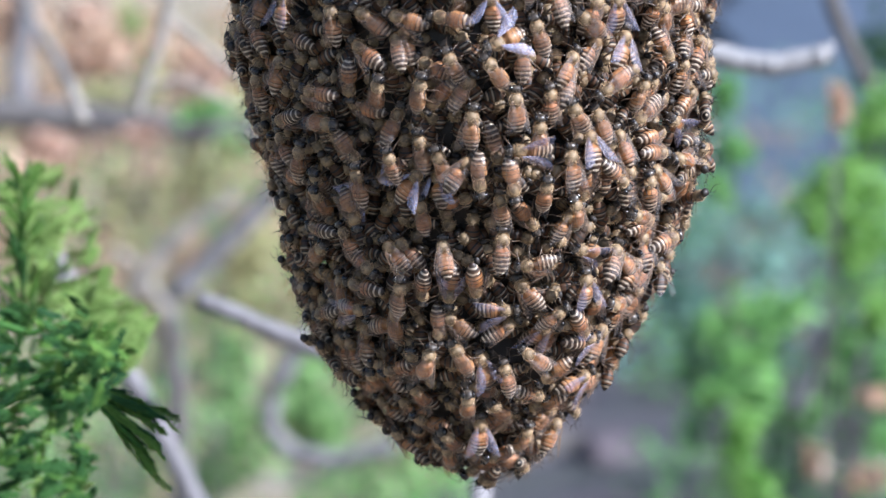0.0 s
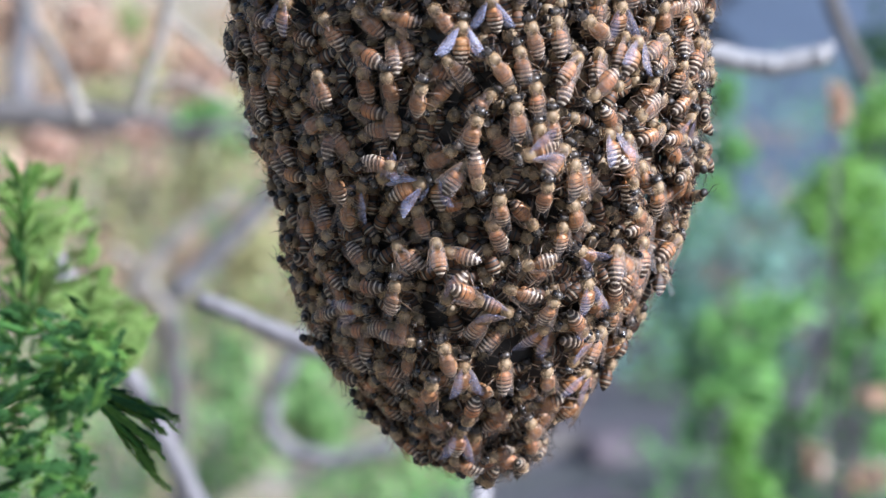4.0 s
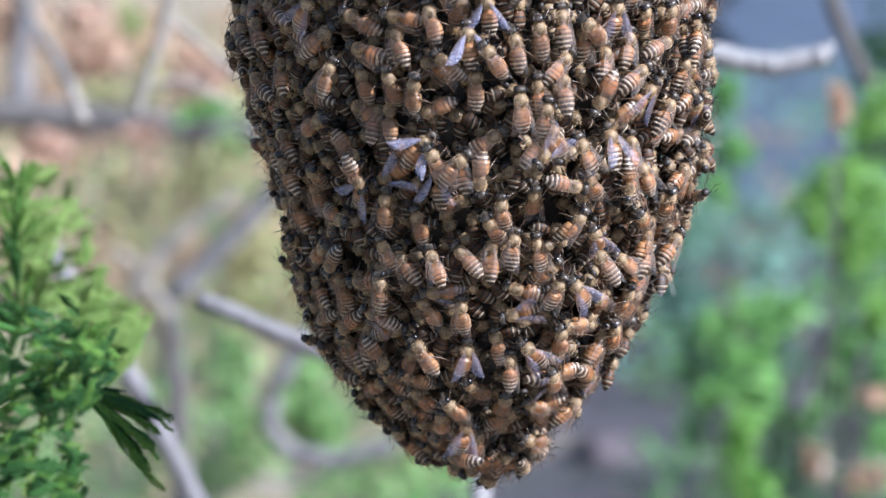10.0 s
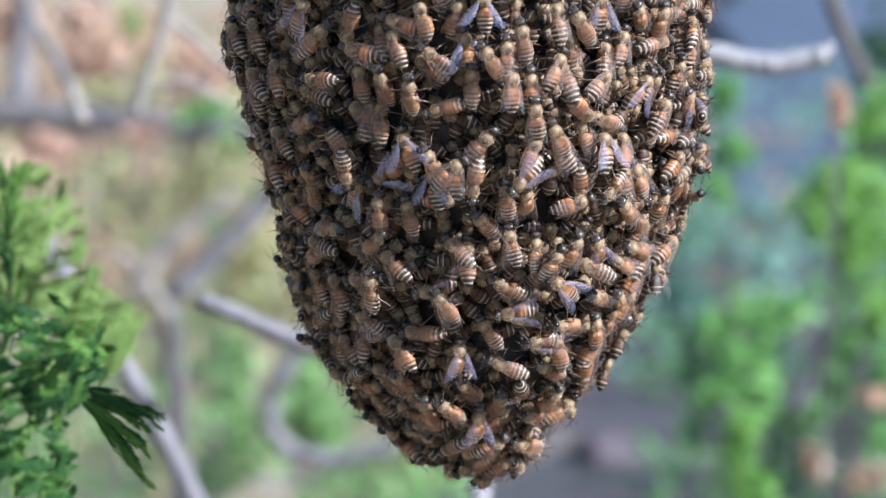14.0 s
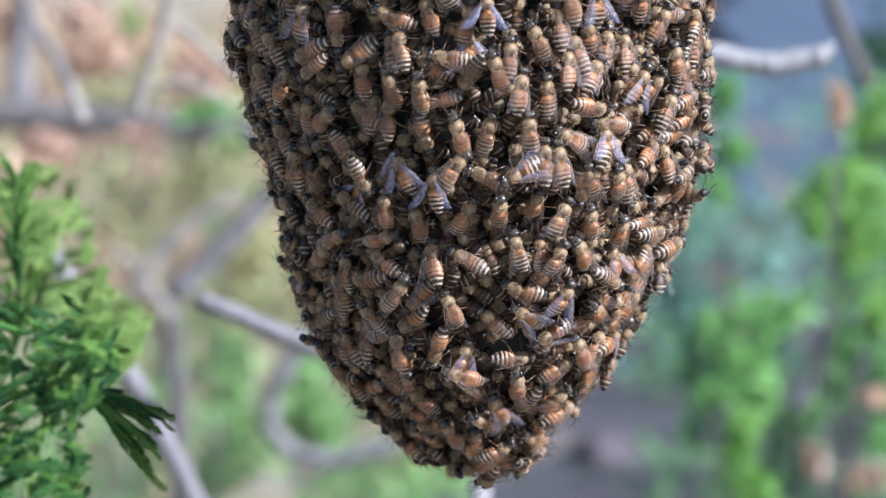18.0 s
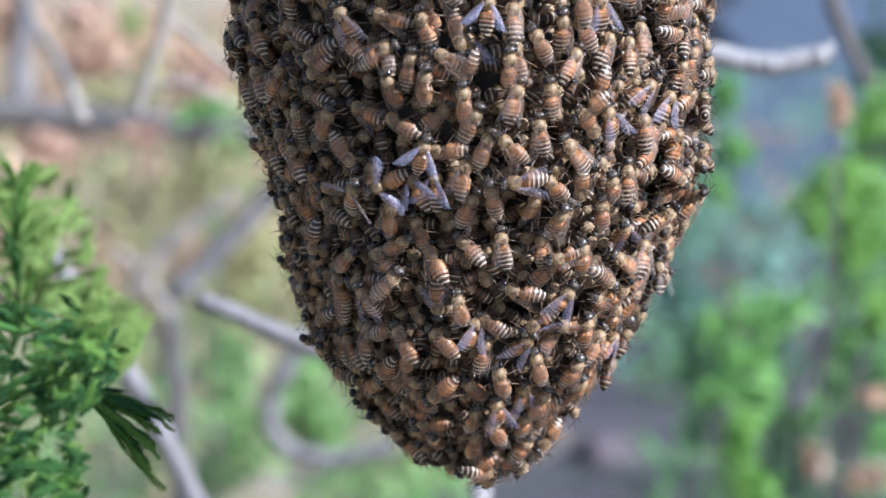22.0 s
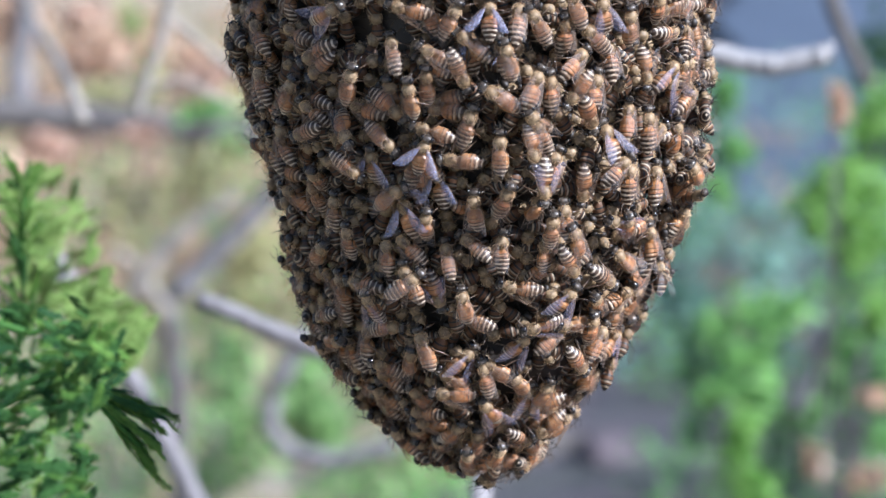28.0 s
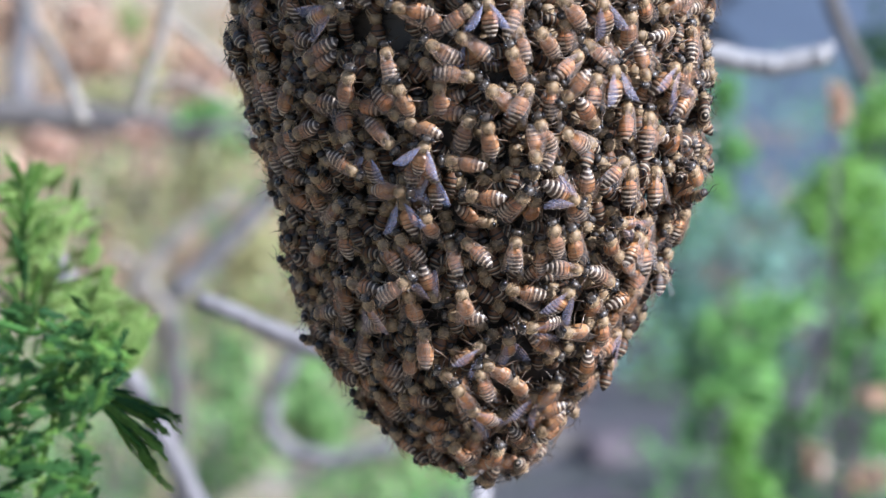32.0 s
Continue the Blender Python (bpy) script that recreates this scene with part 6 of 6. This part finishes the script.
    crawl(0, -0.1, (0, 16, -57.5, -75), (7, 18, -56, -20), (12, 27.5, -61, 60), (18, 61, -62, -65), (23, 45, -56, 20), (30, 67.5, -63, -155))
    crawl(1, 0.1, (0, 66, -52, 25), (7, 64.5, -41, 20), (12, 52.5, -41.5, 35), (18, 50.5, -42, 55), (23, 32, -37, -5), (28, 31.5, -34, -1), (29, 35, -35, -1), (30, 30, -32, 0), (31, 34.5, -33, 0), (32, 35, -33.5, 0))
    crawl(1, 1.3, (0, 30, -49.5, 5), (7, 34, -46.5, -35), (12, 45.5, -55.5, -90), (18, 42, -51.5, -60), (23, 68, -54, -160), (30, 49, -47.5, -140))
    crawl(2, 0.3, (0, -26.5, -57.5, 10), (7, -15, -59, -65), (12, -15, -54.5, -160), (18, -15.5, -49, -15), (23, -1, -43, 10), (30, -21.5, -50, 60))
    crawl(4, 0.1, (0, 48.5, -33, 50), (7, 47.5, -30, 0), (12, 53, -32, 150), (18, 59, -22.5, 65), (23, 59, -23, 40), (28, 62, -23, 47), (29, 62.5, -23.5, 49), (30, 59, -22.5, 50), (31, 62.5, -23, 50), (32, 61, -22.5, 50))
    crawl(0, 0.6, (7, -16.5, 67, -15), (12, -17.5, 66.5, -15), (18, -16, 65.5, -15), (23, -9.5, 73.5, -15), (30, -1.5, 74, 50))
    crawl(0, 1.7, (3, 28.5, 73, -50), (6, 26.5, 73, -50), (10, 27.5, 72, -47), (13, 25.5, 72.5, -40), (14, 26, 73, -35), (18, 22.5, 78.5, -15), (23, 26, 78, -10), (30, 22.5, 77, -35))
    crawl(1, -0.6, (7, 56.5, 59.5, 60), (12, 33.5, 54, 55), (18, 29.5, 57, 40), (23, 30, 53.5, 210), (30, 29.5, 54, 370))
    crawl(2, 1.8, (7, 62.5, 70.5, -10), (12, 62.5, 66, 35), (18, 63, 69.5, 30), (23, 55, 67.5, 100), (30, 52.5, 68.5, 85))
    crawl(0, 2, (7, 53, 73.5, -25), (12, 51.5, 74, -25), (18, 49.5, 72.5, 20), (23, 44, 66, 15), (30, 38.5, 73, -15))
    crawl(0, 0.6, (7, 22.5, 55.5, 20), (12, 20, 52.5, -20), (18, 25.5, 63.5, -15), (19, 24, 68, -20), (21, 27, 70, -30), (22, 27, 70, -35), (23, 29, 70.5, -40), (25, 29, 69, -43), (29, 30, 69, -49), (30, 28.5, 71, -50), (31, 29.5, 70, -50), (32, 30.5, 63.5, -50))
    crawl(1, -1.1, (6, 29, 29.5, -25), (7, 31, 29, -25), (8, 30, 30.5, -25), (9, 29.5, 28, -25), (10, 28, 27.5, -25), (11, 26, 28.5, -25), (12, 25, 36, -25), (14, 21.5, 37, -18), (18, 28.5, 29, -5), (19, 18, 30.5, -10), (20, 19.5, 29, -15), (22, 17.5, 28, -25), (23, 15.5, 30, -30), (30, 19, 33, 35), (31, 21, 38, 35), (32, 19.5, 38, 35))
    crawl(2, 1.5, (7, 24, 20, -30), (12, 22, 15.5, 80), (17, 26.5, 9.5, -20), (18, 26.5, 9, -40), (19, 28.5, 9, -36), (20, 27, 9, -32), (23, 28, 8, -20), (30, 24.5, 12.5, -30))
    crawl(4, 1.2, (7, 23.5, -16, 15), (12, 20.5, -21, -50), (18, 25, -15, -110), (23, 19, -10.5, -130), (30, 19, -11.5, -90))
    crawl(2, 0.5, (7, 54.5, -1, 30), (12, 55, 11, 5), (18, 52, -0.5, -155), (23, 80, 5.5, -90), (30, 52, 7, 30))
    crawl(1, 1.6, (0, -40.5, 53, -75), (7, -36, 57.5, 30), (12, -34, 54, -40), (18, -39.5, 58, -125))
    crawl(0, 1.9, (0, -33.5, 73.5, 0), (7, -36, 70.5, -40), (12, -38.5, 65.5, 45), (18, -41.5, 62.5, -120))
    crawl(0, 1.4, (0, 40.5, 4, 25), (6, 42, 3, 8), (7, 39, 5, 5), (12, 34.5, 2.5, -70), (18, 38.5, -1.5, -245))
    crawl(0, -1.1, (12, -4.5, 76.5, 10), (18, -2, 73.5, 15), (23, -2.5, 68, 175), (30, -2, 66, 310))
    crawl(1, 1.8, (12, -70.5, 66, -15), (18, -53, 65, -15), (23, -80.5, 48, -10), (30, -79, 55, -5))
    crawl(0, 0.6, (0, -5.5, 73.5, -85), (1, -7.5, 75.5, -74), (3, -7.5, 75, -53), (6, -8, 74.5, -21), (7, -9.5, 74, -10), (11, -10, 73.5, -14), (12, -10, 74.5, -15), (13, -10, 73.5, -15), (14, -10.5, 74.5, -15))
    crawl(0, 0.3, (0, -23, 54.5, 25), (7, -20, 57, 0), (11, -19.5, 57, 0), (13, -20.5, 56.5, 0), (17, -19.5, 57, 0), (18, -19.5, 56.5, 0), (20, -19, 57.5, 0), (22, -19, 56, 0), (23, -20, 54.5, 0), (24, -20, 55, 0), (25, -20.5, 53, 0))
    crawl(0, -0.7, (0, -9, 50.5, -140), (7, -11.5, 44.5, -130), (8, -9.5, 48.5, -125), (9, -11.5, 47.5, -120), (12, -8.5, 48, -105), (14, -7.5, 48, -105), (17, -9.5, 48.5, -105), (18, -9, 50, -105))
    crawl(2, -0.4, (0, -65.5, 71.5, -50), (7, -56, 73.5, -85), (12, -49, 77, 0))
    crawl(3, 0.5, (0, 5.5, 66.5, -115), (7, -3, 69, 0), (12, -2, 66, -10))
    crawl(0, -1, (0, -51.5, -32.5, 25), (7, -52, -19, -100), (12, -59, -16.5, -180))
    crawl(0, -0.8, (18, -78.5, -32.5, 0), (23, -76, -23, 50), (30, -56, -20.5, 75))
    crawl(1, -0.4, (0, 69.5, 61, 40), (7, 75.5, 61.5, 15))
    crawl(1, 0.3, (0, 53.5, 33, 105), (7, 69.5, 36, 100))
    crawl(0, -0.1, (23, -35.5, 35, 155), (30, -23.5, 40, 140))
    crawl(1, -0.8, (23, -81.5, 31, -10), (30, -55.5, 40.5, 25))
    crawl(0, -0.7, (23, 30.5, -18.5, 25), (30, 27.5, -22, 120))
    crawl(2, 1.7, (7, 60.5, 56.5, 0))
    crawl(1, -0.6, (12, -10.5, 60, -55))
    crawl(0, 0.4, (23, -75, -6, 75))
    crawl(0, 1.6, (30, 62.5, 64.5, 30))
    crawl(3, 1.2, (30, 83, 43, 0))
    crawl(1, -0.3, (30, 82, 35.5, 20))
    crawl(1, 0.5, (30, 26.5, 25.5, -180))
    crawl(0, 0.3, (30, 39.5, -41.5, -130))
    crawl(0, 1.5, (30, 32.5, -14, -80))
    # a bee fans its wings for a while
    crawl(3, 2.2, (19.2, -12, 27, 5), (20.9, -12, 27, 5))
    beat(tagged(BEES[-1][0], "honey bee fanning its spread wings on the swarm"), 19.5, 20.6)
    # two more jostle and fan beside one another
    crawl(3, 2.4, (21.6, -36, 24, 40), (23, -31, 30, 25), (24, -29, 33, 25), (24.4, -29, 33, 20))
    beat(tagged(BEES[-1][0], "honey bee fanning its spread wings on the swarm"), 21.7, 23.8)
    crawl(3, 2.2, (21.8, -27, 29, -100), (23, -24, 29, -80), (24, -21, 28.5, -75), (24.5, -21, 28, -75))
    beat(tagged(BEES[-1][0], "honey bee fanning its spread wings on the swarm"), 21.9, 22.4)
    # bees half hidden in the layer below
    rng = random.Random(11)
    moments = (0, 8, 16, 24, 32)
    taken = [[min(rows, key=lambda r: abs(r[0] - t))[1].translation for _, rows in BEES] for t in moments]
    while len(BEES) < 294:
        best, far = None, -1
        for _ in range(30):
            phi, z = rng.uniform(-100, 100), rng.uniform(-64, 84)
            p = skin(phi, z)
            d = sum(min((p - q).length for q in spots) for spots in taken)
            if d > far:
                best, far = (phi, z, p), d
        for spots in taken:
            spots.append(best[2])
        h = rng.gauss(0, 45)
        crawl(rng.choice((0, 1, 2)), rng.uniform(-2.6, -1.2), (0, best[0], best[1], h), (16, best[0] + rng.uniform(-3, 3), best[1] + rng.uniform(-3, 3), h + rng.uniform(-30, 30)), (32, best[0], best[1], h))
    flyers = [tagged(another_bee(kind, cling(*seat)), "honey bee that takes wing and flies round the swarm") for kind, seat, _, _ in FLIGHTS]
    for bee, (_, seat, flight, landed) in zip(flyers, FLIGHTS):
        sit, down = cling(*seat), cling(*landed)
        start, end = flight[0][0] - 0.25, flight[-1][0] + 0.2
        beat(bee, start, end)
        walk(bee, gentle([(0, sit), (start, sit)] + in_air(flight) + [(end, down), (end + 0.5, down), (32, down)]))
    for bee, rows in BEES:
        walk(bee, with_swing(rows))
        step(bee, rows)
    walk(MASS, [(t, swung(t)) for t in SWING_T])
    # the conifer leans with the wind: seconds and millimetres at mid height
    base = CONIFER.location.copy()
    lean = [(0, 0), (3.5, 0), (5.5, -0.3), (7, -0.5), (7.5, -1.0), (8, -1.2), (8.5, -2.2), (9, -1.5), (9.5, -2.5), (10, -2.0), (10.5, -3.1), (11, -3.6), (11.5, -3.8), (12, -3.3), (13, -3.2), (13.5, -3.6),
            (14, -4.6), (14.5, -4.1), (16.5, -2.9), (17, -3.4), (17.5, -2.6), (18, -1.4), (18.5, -1.7), (19, -2.3), (19.5, -1.4), (20, -0.5), (20.5, -1.9), (21, -0.9), (22, -1.7), (22.5, -0.7),
            (23, -0.9), (24, 0), (25.5, 0.2), (27.5, 0.1), (31, 0), (32, 0.6)]
    walk(CONIFER, [(t, Matrix.Translation(base) @ Matrix.Rotation(x / 1350, 4, "Y")) for t, x in lean])


motions()
